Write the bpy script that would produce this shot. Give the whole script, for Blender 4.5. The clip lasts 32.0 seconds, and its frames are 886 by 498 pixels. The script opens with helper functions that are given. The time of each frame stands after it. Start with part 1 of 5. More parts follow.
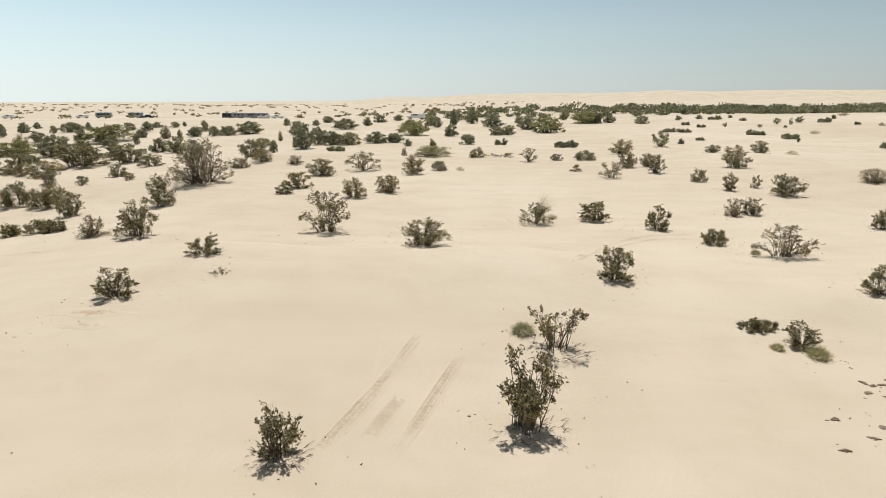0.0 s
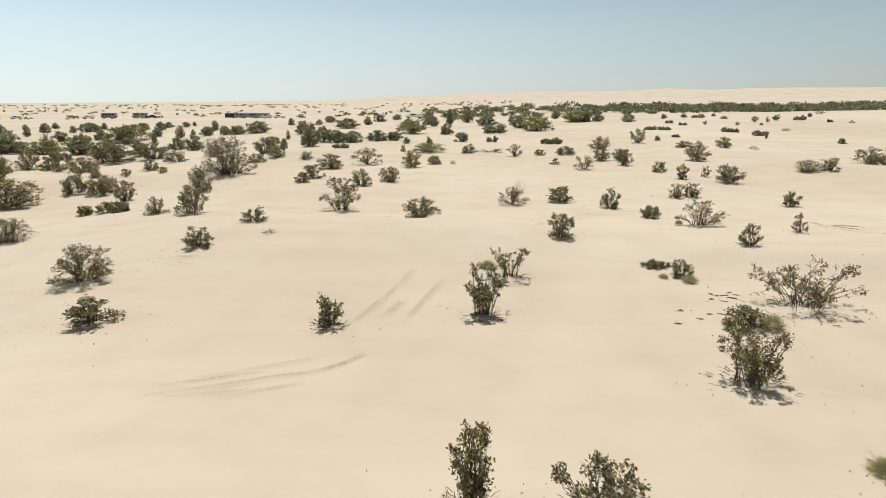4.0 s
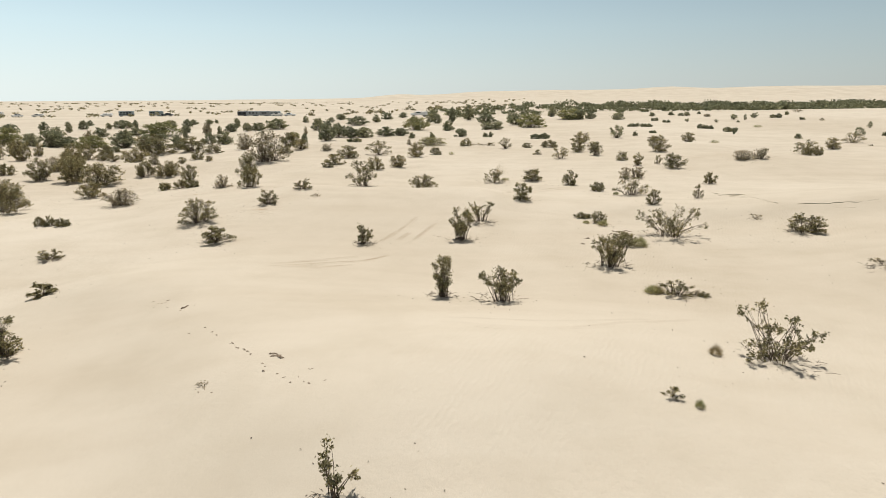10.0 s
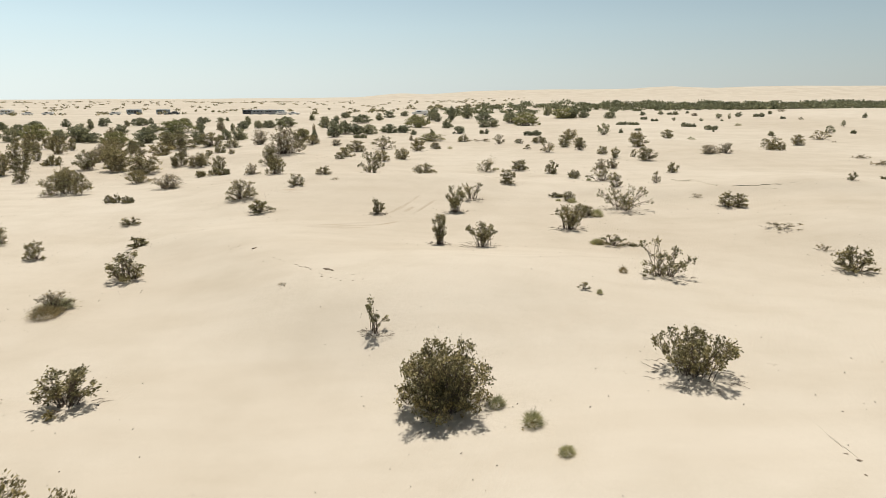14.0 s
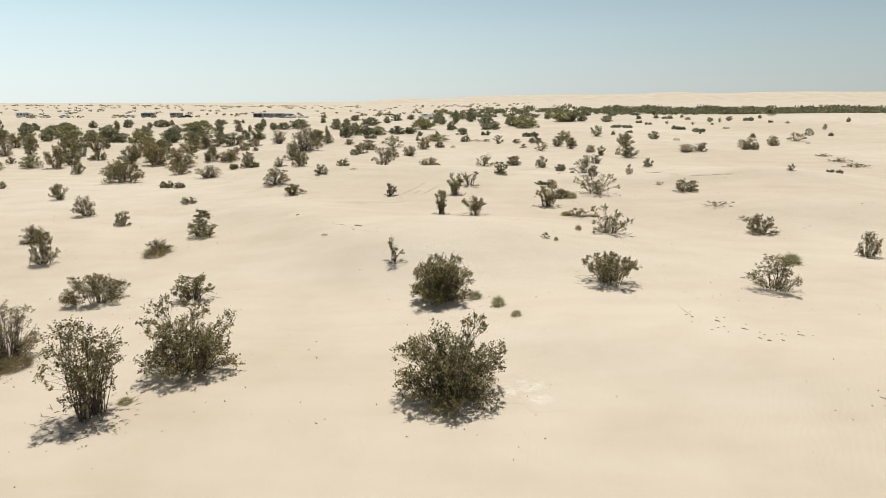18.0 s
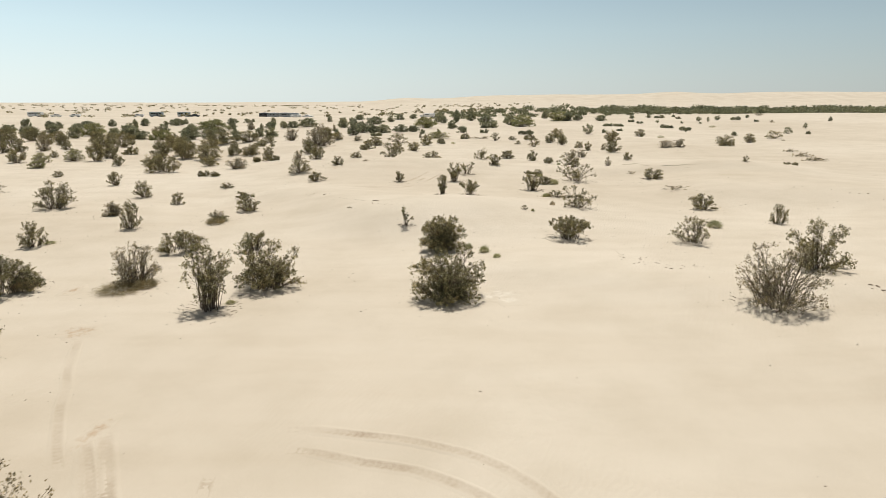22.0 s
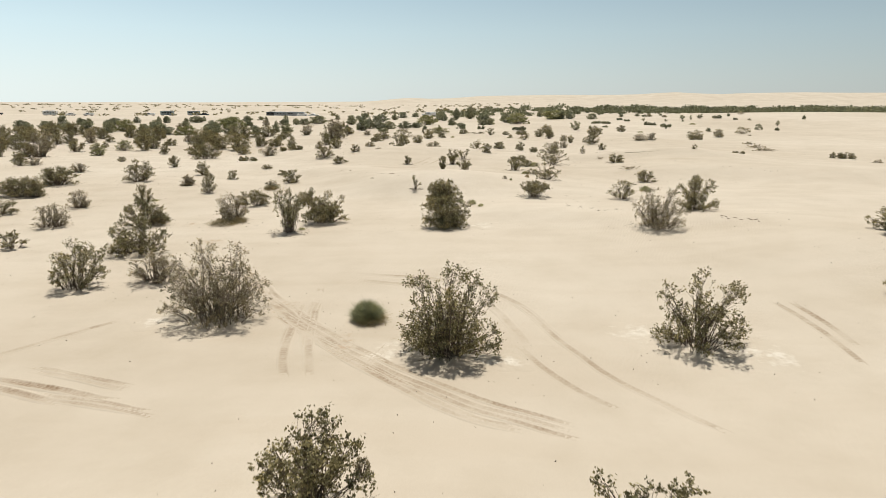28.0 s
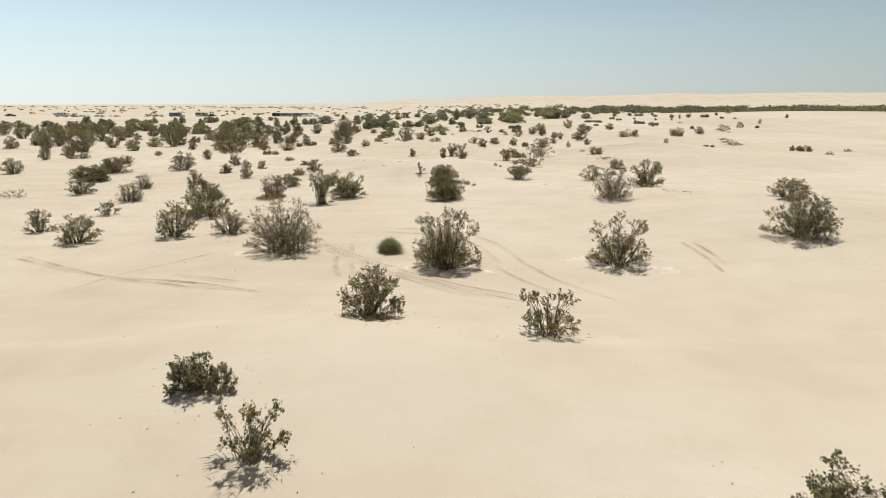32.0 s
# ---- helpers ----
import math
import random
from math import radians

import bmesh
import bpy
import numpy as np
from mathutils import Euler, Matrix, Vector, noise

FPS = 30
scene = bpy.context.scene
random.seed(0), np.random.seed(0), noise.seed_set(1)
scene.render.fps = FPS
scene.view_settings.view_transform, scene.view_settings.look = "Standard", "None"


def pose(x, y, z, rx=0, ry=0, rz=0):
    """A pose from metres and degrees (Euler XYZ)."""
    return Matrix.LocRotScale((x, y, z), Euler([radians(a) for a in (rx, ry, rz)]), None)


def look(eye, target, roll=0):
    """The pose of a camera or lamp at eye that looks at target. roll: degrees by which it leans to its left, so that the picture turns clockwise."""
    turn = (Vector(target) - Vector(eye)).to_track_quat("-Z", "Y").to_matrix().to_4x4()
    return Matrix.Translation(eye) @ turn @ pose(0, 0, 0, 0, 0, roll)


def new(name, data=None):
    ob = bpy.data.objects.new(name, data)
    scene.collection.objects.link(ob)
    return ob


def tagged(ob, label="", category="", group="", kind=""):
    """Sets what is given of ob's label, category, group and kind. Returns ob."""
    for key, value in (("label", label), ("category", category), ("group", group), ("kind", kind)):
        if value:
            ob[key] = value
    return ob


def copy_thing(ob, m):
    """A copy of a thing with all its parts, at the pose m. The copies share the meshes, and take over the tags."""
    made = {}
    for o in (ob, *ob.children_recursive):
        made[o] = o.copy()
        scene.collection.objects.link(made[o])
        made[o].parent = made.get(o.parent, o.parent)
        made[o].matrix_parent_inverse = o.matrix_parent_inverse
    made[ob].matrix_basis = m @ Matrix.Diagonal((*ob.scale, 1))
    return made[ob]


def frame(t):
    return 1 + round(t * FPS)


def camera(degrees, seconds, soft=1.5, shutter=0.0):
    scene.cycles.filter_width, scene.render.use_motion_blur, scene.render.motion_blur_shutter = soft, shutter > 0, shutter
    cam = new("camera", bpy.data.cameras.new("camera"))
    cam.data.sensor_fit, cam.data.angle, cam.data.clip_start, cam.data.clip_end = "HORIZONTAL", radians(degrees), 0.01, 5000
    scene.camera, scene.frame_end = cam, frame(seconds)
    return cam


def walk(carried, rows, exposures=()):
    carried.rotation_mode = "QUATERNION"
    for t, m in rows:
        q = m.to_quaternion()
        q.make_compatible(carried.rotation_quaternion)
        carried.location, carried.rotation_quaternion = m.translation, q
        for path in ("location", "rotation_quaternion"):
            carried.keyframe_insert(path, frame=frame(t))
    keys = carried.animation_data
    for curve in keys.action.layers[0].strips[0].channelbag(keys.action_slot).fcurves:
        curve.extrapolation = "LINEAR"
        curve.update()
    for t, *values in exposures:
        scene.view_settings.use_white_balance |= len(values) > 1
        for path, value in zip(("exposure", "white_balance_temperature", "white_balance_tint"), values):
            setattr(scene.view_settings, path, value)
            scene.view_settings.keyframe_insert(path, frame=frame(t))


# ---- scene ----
cam = camera(70, 32.0, 0.72, 0.5)
PATH = [
    (0, (0.052, 0.022, 6.809), (0.136, 19.444, 2.039), 0.07),
    (1, (0.123, -1.730, 6.862), (0.230, 17.701, 2.124), 0.08),
    (2, (0.203, -3.496, 6.892), (0.320, 15.936, 2.163), 0.06),
    (3, (0.263, -5.329, 7.003), (0.390, 14.098, 2.254), -0.02),
    (4, (0.377, -7.096, 7.128), (0.498, 12.319, 2.330), -0.14),
    (5, (0.517, -8.844, 7.212), (0.604, 10.564, 2.381), -0.19),
    (6, (0.596, -10.644, 7.276), (0.677, 8.759, 2.426), -0.18),
    (7, (0.681, -12.471, 7.313), (0.759, 6.931, 2.459), -0.18),
    (8, (0.704, -14.442, 7.374), (0.765, 4.961, 2.522), -0.15),
    (9, (0.774, -16.391, 7.480), (0.802, 3.010, 2.621), -0.15),
    (10, (0.900, -18.227, 7.485), (0.861, 1.175, 2.632), -0.16),
    (11, (0.969, -20.041, 7.502), (0.924, -0.641, 2.641), -0.10),
    (12, (1.043, -22.032, 7.534), (0.974, -2.633, 2.669), -0.11),
    (13, (1.062, -23.976, 7.546), (0.998, -4.566, 2.721), -0.06),
    (14, (1.060, -25.818, 7.622), (1.018, -6.422, 2.746), -0.03),
    (15, (1.118, -27.720, 7.600), (1.031, -8.307, 2.791), 0.00),
    (16, (1.285, -29.828, 7.502), (1.113, -10.399, 2.761), -0.00),
    (17, (1.274, -31.811, 7.538), (1.091, -12.382, 2.799), 0.03),
    (18, (1.314, -33.692, 7.536), (1.115, -14.262, 2.798), 0.13),
    (19, (1.327, -35.586, 7.523), (1.130, -16.145, 2.834), 0.15),
    (20, (1.342, -37.473, 7.561), (1.138, -18.035, 2.857), 0.18),
    (21, (1.394, -39.397, 7.596), (1.170, -19.963, 2.879), 0.17),
    (22, (1.419, -41.294, 7.629), (1.185, -21.866, 2.886), 0.17),
    (23, (1.482, -43.184, 7.610), (1.225, -23.758, 2.863), 0.12),
    (24, (1.588, -45.111, 7.588), (1.279, -25.685, 2.838), 0.12),
    (25, (1.606, -47.074, 7.540), (1.302, -27.646, 2.802), 0.14),
    (26, (1.609, -49.033, 7.485), (1.352, -29.604, 2.745), 0.22),
    (27, (1.569, -50.932, 7.476), (1.322, -31.505, 2.728), 0.24),
    (28, (1.618, -53.070, 7.443), (1.364, -33.640, 2.709), 0.25),
    (29, (1.654, -55.199, 7.439), (1.386, -35.765, 2.718), 0.24),
    (30, (1.756, -57.430, 7.443), (1.430, -38.003, 2.703), 0.16),
    (31, (1.813, -59.717, 7.411), (1.480, -40.290, 2.666), 0.10),
    (32, (1.833, -62.045, 7.352), (1.530, -42.607, 2.654), 0.07),
]
walk(cam, [(t, look(eye, target, roll)) for t, eye, target, roll in PATH], [(0, 0.02, 6500, 10), (32, 0.02, 6500, 10)])

# ---- world and sun ----
SUN_HEIGHT, SUN_TURN = radians(69), radians(3)
world = bpy.data.worlds.new("sky")
scene.world = world
world.use_nodes = True
wn = world.node_tree
sky = wn.nodes.new("ShaderNodeTexSky")
sky.sky_type, sky.sun_disc = "NISHITA", False
sky.sun_elevation, sky.sun_rotation = SUN_HEIGHT, SUN_TURN
sky.air_density, sky.dust_density, sky.ozone_density = 1.0, 0.6, 1.5
# pale desert haze that thickens towards the horizon and brightens to one side
way = wn.nodes.new("ShaderNodeTexCoord")
split = wn.nodes.new("ShaderNodeSeparateXYZ")
wn.links.new(way.outputs["Generated"], split.inputs[0])
haze = wn.nodes.new("ShaderNodeValToRGB")
for e, (at, colour) in zip([haze.color_ramp.elements[0], haze.color_ramp.elements.new(0.09), haze.color_ramp.elements.new(0.2), haze.color_ramp.elements.new(0.45), haze.color_ramp.elements[-1]], (
        (0.0, (7.3, 8.2, 8.1)), (0.09, (6.0, 7.5, 7.9)), (0.2, (3.8, 5.4, 6.4)), (0.45, (1.85, 1.9, 1.92)), (1.0, (0.9, 0.85, 0.83)))):
    e.position, e.color = at, (*(c * 0.1 for c in colour), 1)
wn.links.new(split.outputs["Z"], haze.inputs[0])
lean = wn.nodes.new("ShaderNodeMapRange")
for slot, value in (("From Min", -0.6), ("From Max", 0.6), ("To Min", 11.9), ("To Max", 6.3)):
    lean.inputs[slot].default_value = value
wn.links.new(split.outputs["X"], lean.inputs["Value"])
scaled = wn.nodes.new("ShaderNodeVectorMath")
scaled.operation = "SCALE"
wn.links.new(haze.outputs[0], scaled.inputs[0])
wn.links.new(lean.outputs[0], scaled.inputs["Scale"])
blend = wn.nodes.new("ShaderNodeMix")
blend.data_type = "RGBA"
blend.inputs[0].default_value = 0.85
wn.links.new(sky.outputs[0], blend.inputs[6])
wn.links.new(scaled.outputs[0], blend.inputs[7])
wn.links.new(blend.outputs[2], wn.nodes["Background"].inputs[0])
wn.nodes["Background"].inputs[1].default_value = 0.1
sun = new("sun", bpy.data.lights.new("sun", "SUN"))
sun.data.energy, sun.data.angle, sun.data.color = 4.3, radians(0.53), (1.0, 0.955, 0.89)
SUN_WAY = Vector((math.sin(SUN_TURN) * math.cos(SUN_HEIGHT), math.cos(SUN_TURN) * math.cos(SUN_HEIGHT), math.sin(SUN_HEIGHT)))
sun.matrix_world = look(SUN_WAY * 80, (0, 0, 0))


# ---- materials ----
def material(name, rough=0.9):
    m = bpy.data.materials.new(name)
    m.use_nodes = True
    b = m.node_tree.nodes["Principled BSDF"]
    b.inputs["Roughness"].default_value = rough
    b.inputs["Specular IOR Level"].default_value = 0.25
    return m, m.node_tree.nodes, m.node_tree.links, b


def noise_node(nodes, links, scale, detail=4.0, coords="Object", rough=0.55):
    c = nodes.new("ShaderNodeTexCoord")
    n = nodes.new("ShaderNodeTexNoise")
    n.inputs["Scale"].default_value, n.inputs["Detail"].default_value = scale, detail
    n.inputs["Roughness"].default_value = rough
    links.new(c.outputs[coords], n.inputs["Vector"])
    return n


def ramp(nodes, links, source, stops):
    r = nodes.new("ShaderNodeValToRGB")
    while len(r.color_ramp.elements) < len(stops):
        r.color_ramp.elements.new(0.5)
    for e, (at, colour) in zip(r.color_ramp.elements, stops):
        e.position, e.color = at, (*colour, 1)
    links.new(source, r.inputs[0])
    return r


def mix_colour(nodes, links, a, b, factor, mode="MIX"):
    m = nodes.new("ShaderNodeMix")
    m.data_type, m.blend_type = "RGBA", mode
    for value, slot in ((factor, 0), (a, 6), (b, 7)):
        if isinstance(value, (int, float)):
            m.inputs[slot].default_value = value
        elif isinstance(value, tuple):
            m.inputs[slot].default_value = (*value, 1)
        else:
            links.new(value, m.inputs[slot])
    return m.outputs[2]


def sand_colour(n, l):
    """Pale sand: wide drifts, streaks laid by the wind, mottling and grain."""
    wide = noise_node(n, l, 0.035, 5)
    mid = noise_node(n, l, 0.42, 6, rough=0.6)
    grain = noise_node(n, l, 55, 3)
    tc = n.new("ShaderNodeTexCoord")
    mp = n.new("ShaderNodeMapping")
    mp.inputs["Rotation"].default_value, mp.inputs["Scale"].default_value = (0, 0, radians(-12)), (0.12, 0.75, 1)
    l.new(tc.outputs["Object"], mp.inputs["Vector"])
    streak = n.new("ShaderNodeTexNoise")
    streak.inputs["Scale"].default_value, streak.inputs["Detail"].default_value = 1.0, 7
    l.new(mp.outputs[0], streak.inputs["Vector"])
    c1 = ramp(n, l, wide.outputs[0], [(0.35, (0.525, 0.456, 0.356)), (0.65, (0.6, 0.534, 0.432))])
    c2 = ramp(n, l, mid.outputs[0], [(0.3, (0.93, 0.922, 0.905)), (0.55, (1, 1, 1)), (0.8, (1.03, 1.03, 1.035))])
    c3 = ramp(n, l, grain.outputs[0], [(0.3, (0.9, 0.89, 0.87)), (0.7, (1.06, 1.06, 1.06))])
    c4 = ramp(n, l, streak.outputs[0], [(0.36, (0.972, 0.965, 0.955)), (0.5, (1, 1, 1)), (0.66, (1.015, 1.018, 1.022))])
    col = mix_colour(n, l, c1.outputs[0], c2.outputs[0], 1.0, "MULTIPLY")
    col = mix_colour(n, l, col, c4.outputs[0], 1.0, "MULTIPLY")
    return mix_colour(n, l, col, c3.outputs[0], 0.7, "MULTIPLY"), grain


def sand_material():
    m, n, l, b = material("sand", 0.95)
    b.inputs["Specular IOR Level"].default_value = 0.12
    col, grain = sand_colour(n, l)
    l.new(col, b.inputs["Base Color"])
    # wind ripples in patches, soft hummocks and grain
    tc = n.new("ShaderNodeTexCoord")
    mp = n.new("ShaderNodeMapping")
    mp.inputs["Rotation"].default_value = (0, 0, radians(24))
    l.new(tc.outputs["Object"], mp.inputs["Vector"])
    wave = n.new("ShaderNodeTexWave")
    wave.inputs["Scale"].default_value, wave.inputs["Distortion"].default_value = 2.0, 9.0
    wave.inputs["Detail"].default_value, wave.inputs["Detail Scale"].default_value = 3.0, 0.7
    l.new(mp.outputs[0], wave.inputs["Vector"])
    patch = noise_node(n, l, 0.12, 3)
    where = ramp(n, l, patch.outputs[0], [(0.46, (0, 0, 0)), (0.66, (1, 1, 1))])
    mul = n.new("ShaderNodeMath")
    mul.operation = "MULTIPLY"
    l.new(wave.outputs["Fac"], mul.inputs[0])
    l.new(where.outputs[0], mul.inputs[1])
    b1 = n.new("ShaderNodeBump")
    b1.inputs["Strength"].default_value, b1.inputs["Distance"].default_value = 0.3, 0.013
    l.new(mul.outputs[0], b1.inputs["Height"])
    hum = noise_node(n, l, 1.3, 5)
    b2 = n.new("ShaderNodeBump")
    b2.inputs["Strength"].default_value, b2.inputs["Distance"].default_value = 0.2, 0.05
    l.new(hum.outputs[0], b2.inputs["Height"])
    l.new(b1.outputs[0], b2.inputs["Normal"])
    pock = noise_node(n, l, 3.2, 7, rough=0.65)
    pw = noise_node(n, l, 0.07, 2)
    pmask = ramp(n, l, pw.outputs[0], [(0.48, (0, 0, 0)), (0.62, (1, 1, 1))])
    pm = n.new("ShaderNodeMath")
    pm.operation = "MULTIPLY"
    l.new(pock.outputs[0], pm.inputs[0])
    l.new(pmask.outputs[0], pm.inputs[1])
    b4 = n.new("ShaderNodeBump")
    b4.inputs["Strength"].default_value, b4.inputs["Distance"].default_value = 0.6, 0.05
    l.new(pm.outputs[0], b4.inputs["Height"])
    l.new(b2.outputs[0], b4.inputs["Normal"])
    b3 = n.new("ShaderNodeBump")
    b3.inputs["Strength"].default_value, b3.inputs["Distance"].default_value = 0.25, 0.01
    l.new(grain.outputs[0], b3.inputs["Height"])
    l.new(b4.outputs[0], b3.inputs["Normal"])
    l.new(b3.outputs[0], b.inputs["Normal"])
    return m


def leaf_material(name, dark, light, glow=0.3):
    m, n, l, b = material(name, 0.75)
    b.inputs["Specular IOR Level"].default_value = 0.12
    info = n.new("ShaderNodeObjectInfo")
    island = n.new("ShaderNodeNewGeometry")
    mid = tuple(0.62 * a + 0.38 * b_ for a, b_ in zip(dark, light))
    r1 = ramp(n, l, island.outputs["Random Per Island"], [(0.0, dark), (0.65, mid), (1.0, light)])
    r2 = ramp(n, l, info.outputs["Random"], [(0.0, (0.8, 0.82, 0.8)), (1.0, (1.15, 1.1, 1.0))])
    patch = noise_node(n, l, 2.2, 2)
    r3 = ramp(n, l, patch.outputs[0], [(0.35, (0.82, 0.85, 0.85)), (0.65, (1.15, 1.12, 1.0))])
    col = mix_colour(n, l, r1.outputs[0], r2.outputs[0], 1.0, "MULTIPLY")
    col = mix_colour(n, l, col, r3.outputs[0], 1.0, "MULTIPLY")
    l.new(col, b.inputs["Base Color"])
    tr = n.new("ShaderNodeBsdfTranslucent")
    l.new(col, tr.inputs["Color"])
    mx = n.new("ShaderNodeMixShader")
    mx.inputs[0].default_value = glow
    l.new(b.outputs[0], mx.inputs[1])
    l.new(tr.outputs[0], mx.inputs[2])
    l.new(mx.outputs[0], n["Material Output"].inputs["Surface"])
    return m


def plain_material(name, a, b_, scale=6.0, rough=0.8, metal=0.0, bump=0.0):
    m, n, l, b = material(name, rough)
    b.inputs["Metallic"].default_value = metal
    t = noise_node(n, l, scale, 5)
    l.new(ramp(n, l, t.outputs[0], [(0.3, a), (0.7, b_)]).outputs[0], b.inputs["Base Color"])
    if bump:
        k = n.new("ShaderNodeBump")
        k.inputs["Strength"].default_value, k.inputs["Distance"].default_value = 0.5, bump
        l.new(t.outputs[0], k.inputs["Height"])
        l.new(k.outputs[0], b.inputs["Normal"])
    return m


SAND = sand_material()
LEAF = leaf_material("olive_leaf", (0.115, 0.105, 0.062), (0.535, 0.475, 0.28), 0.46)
# paler, greyer copy of olive_leaf: distance haze put into the colour of far shrubs
LEAF_HAZED = leaf_material("hazed_olive_leaf", (0.183, 0.186, 0.128), (0.515, 0.515, 0.365), 0.5)
LEAF_PALE = leaf_material("grey_leaf", (0.175, 0.15, 0.1), (0.54, 0.465, 0.325), 0.46)
LEAF_FRESH = leaf_material("fresh_leaf", (0.27, 0.275, 0.15), (0.55, 0.53, 0.32), 0.5)
LEAF_TUFT = leaf_material("tuft_leaf", (0.24, 0.255, 0.16), (0.46, 0.468, 0.315), 0.5)
LEAF_GOLD = leaf_material("gold_green_leaf", (0.2, 0.2, 0.1), (0.5, 0.48, 0.26), 0.48)
STRAW = leaf_material("straw", (0.30, 0.24, 0.14), (0.5, 0.42, 0.27), 0.2)
BARK = plain_material("bark", (0.08, 0.062, 0.045), (0.18, 0.142, 0.105), 14, 0.9, bump=0.01)
DEAD = plain_material("dead_wood", (0.1, 0.08, 0.06), (0.22, 0.18, 0.14), 14, 0.9, bump=0.01)


# ---- the lie of the land ----
MOUNDS = []


def mound(x, y, r, h, ry=0.0):
    MOUNDS.append((x, y, r, ry or r, h))


mound(22, -13, 15.6, 0.61)
mound(-56, 65, 15.6, -0.59)
mound(-8, 18, 6.0, 0.85)
mound(28, 18, 6.0, 1.03)
mound(-1, -47, 4.2, 0.74)
mound(3, -5, 4.2, 0.86)
mound(20, -26, 4.2, 0.84)
mound(22, 49, 15.6, 0.17)
mound(-25, -29, 15.6, -0.27)
mound(-14, 62, 4.2, 0.66)
mound(-56, 93, 9.0, -0.63)
mound(3, 20, 4.2, 0.51)
mound(22, 127, 15.6, -0.53)
mound(-38, 60, 6.0, -0.85)
mound(-10, 37, 4.2, 0.44)
mound(-29, 30, 9.0, -0.43)
mound(34, 93, 9.0, 0.51)
mound(-14, 28, 4.2, 0.37)
mound(-14, 3, 4.2, -0.37)
mound(32, 45, 4.2, 0.51)
mound(-40, 80, 15.6, -0.64)
mound(-56, 83, 4.2, -0.65)
mound(32, 62, 4.2, 0.45)
mound(10, -36, 6.0, -0.33)
mound(22, 0, 6.0, -0.47)
mound(41, 58, 4.2, -0.36)
mound(-18, 45, 4.2, 0.34)
mound(-1, -10, 4.2, -0.30)
mound(-14, -5, 4.2, 0.19)
# the raised sand on the sunward side and the far dune range
mound(112, 142, 52, 1.7, 30)
mound(190, 150, 60, 0.8, 40)
mound(-60, 20, 25, -0.3)
for fx, fr, fh in ((-110, 45, 8), (40, 90, 6), (230, 110, 9), (420, 110, 8), (540, 55, 8), (700, 130, 10), (900, 160, 11), (1150, 200, 13), (1500, 260, 15)):
    mound(fx, 1500 + 0.06 * fx, fr, fh, 120)
mound(500, 1750, 700, 15, 200)


RIDGES = []


def ridge(x0, y0, x1, y1, h, near, far):
    """A dune crest from one point to another, gentle towards the near side and steeper behind."""
    RIDGES.append((x0, y0, x1, y1, h, near, far))


ridge(-7.5, 22.0, 2.0, 21.7, 0.45, 5.0, 0.8)
ridge(-11.0, -46.2, 5.5, -46.3, 0.3, 5.0, 1.3)
ridge(-9.5, 3.0, -1.5, -6.2, 0.85, 3.2, 5.5)
ridge(5.0, -17.4, 16.0, -20.4, 0.28, 1.6, 4.0)
ridge(13.0, 17.5, 26.0, 15.0, 0.5, 1.8, 5.0)
ridge(-30.0, 42.5, -15.0, 43.0, 0.4, 5.0, 2.0)
ridge(21.0, 5.0, 38.0, 0.5, 0.85, 4.0, 8.0)


def height(x, y):
    """Height of the sand at x, y (numbers or arrays)."""
    x, y = np.asarray(x, float), np.asarray(y, float)
    z = 0.45 - np.clip(y - 150, 0, 135) * 0.032 * np.clip((60 - x) / 120, 0, 1) - np.clip(y - 285, 0, None) * 0.0085 - np.clip(y - 1500, 0, None) * 0.02
    for mx, my, rx, ry, h in MOUNDS:
        z = z + h * np.exp(-((x - mx) / rx) ** 2 / 2 - ((y - my) / ry) ** 2 / 2)
    for x0, y0, x1, y1, h, front, back in RIDGES:
        ln = math.hypot(x1 - x0, y1 - y0)
        ux, uy = (x1 - x0) / ln, (y1 - y0) / ln
        along = (x - x0) * ux + (y - y0) * uy
        off = -(x - x0) * uy + (y - y0) * ux + 0.5 * np.sin(along * 0.45 + x0)
        past = np.maximum(np.maximum(-along, along - ln), 0)
        z = z + h * np.exp(-(past / 4.0) ** 2) * np.where(off < 0, np.exp(-(off / front) ** 2), np.exp(-(off / back) ** 2))
    near = np.exp(-(np.hypot(x, y - 10) / 160) ** 2)
    z = z + near * (0.025 * np.sin(0.9 * x + 0.35 * y + 1.7 * np.sin(0.21 * y)) * np.sin(0.43 * y - 0.17 * x) + 0.01 * np.sin(1.9 * x - 1.1 * y + 2.0 * np.sin(0.5 * x)))
    z = z + (1 - near) * 0.5 * np.sin(0.031 * x + 0.9) * np.sin(0.027 * y + 0.011 * x)
    return z


def graded(lo, hi, near_lo, near_hi, step, growth=1.13):
    mid = list(np.arange(near_lo, near_hi, step))
    up, d = [near_hi], step
    while up[-1] < hi:
        d *= growth
        up.append(up[-1] + d)
    down, d = [near_lo], step
    while down[-1] > lo:
        d *= growth
        down.append(down[-1] - d)
    return np.array(down[:0:-1] + mid + up)


def mesh_object(name, verts, faces, mat, parent=None, label="", smooth=False):
    me = bpy.data.meshes.new(name)
    me.from_pydata([tuple(v) for v in verts], [], [tuple(f) for f in faces])
    if mat:
        me.materials.append(mat)
    if smooth:
        me.polygons.foreach_set("use_smooth", [True] * len(me.polygons))
    me.update()
    ob = new(name, me)
    ob.parent = parent
    if label:
        tagged(ob, label)
    return ob


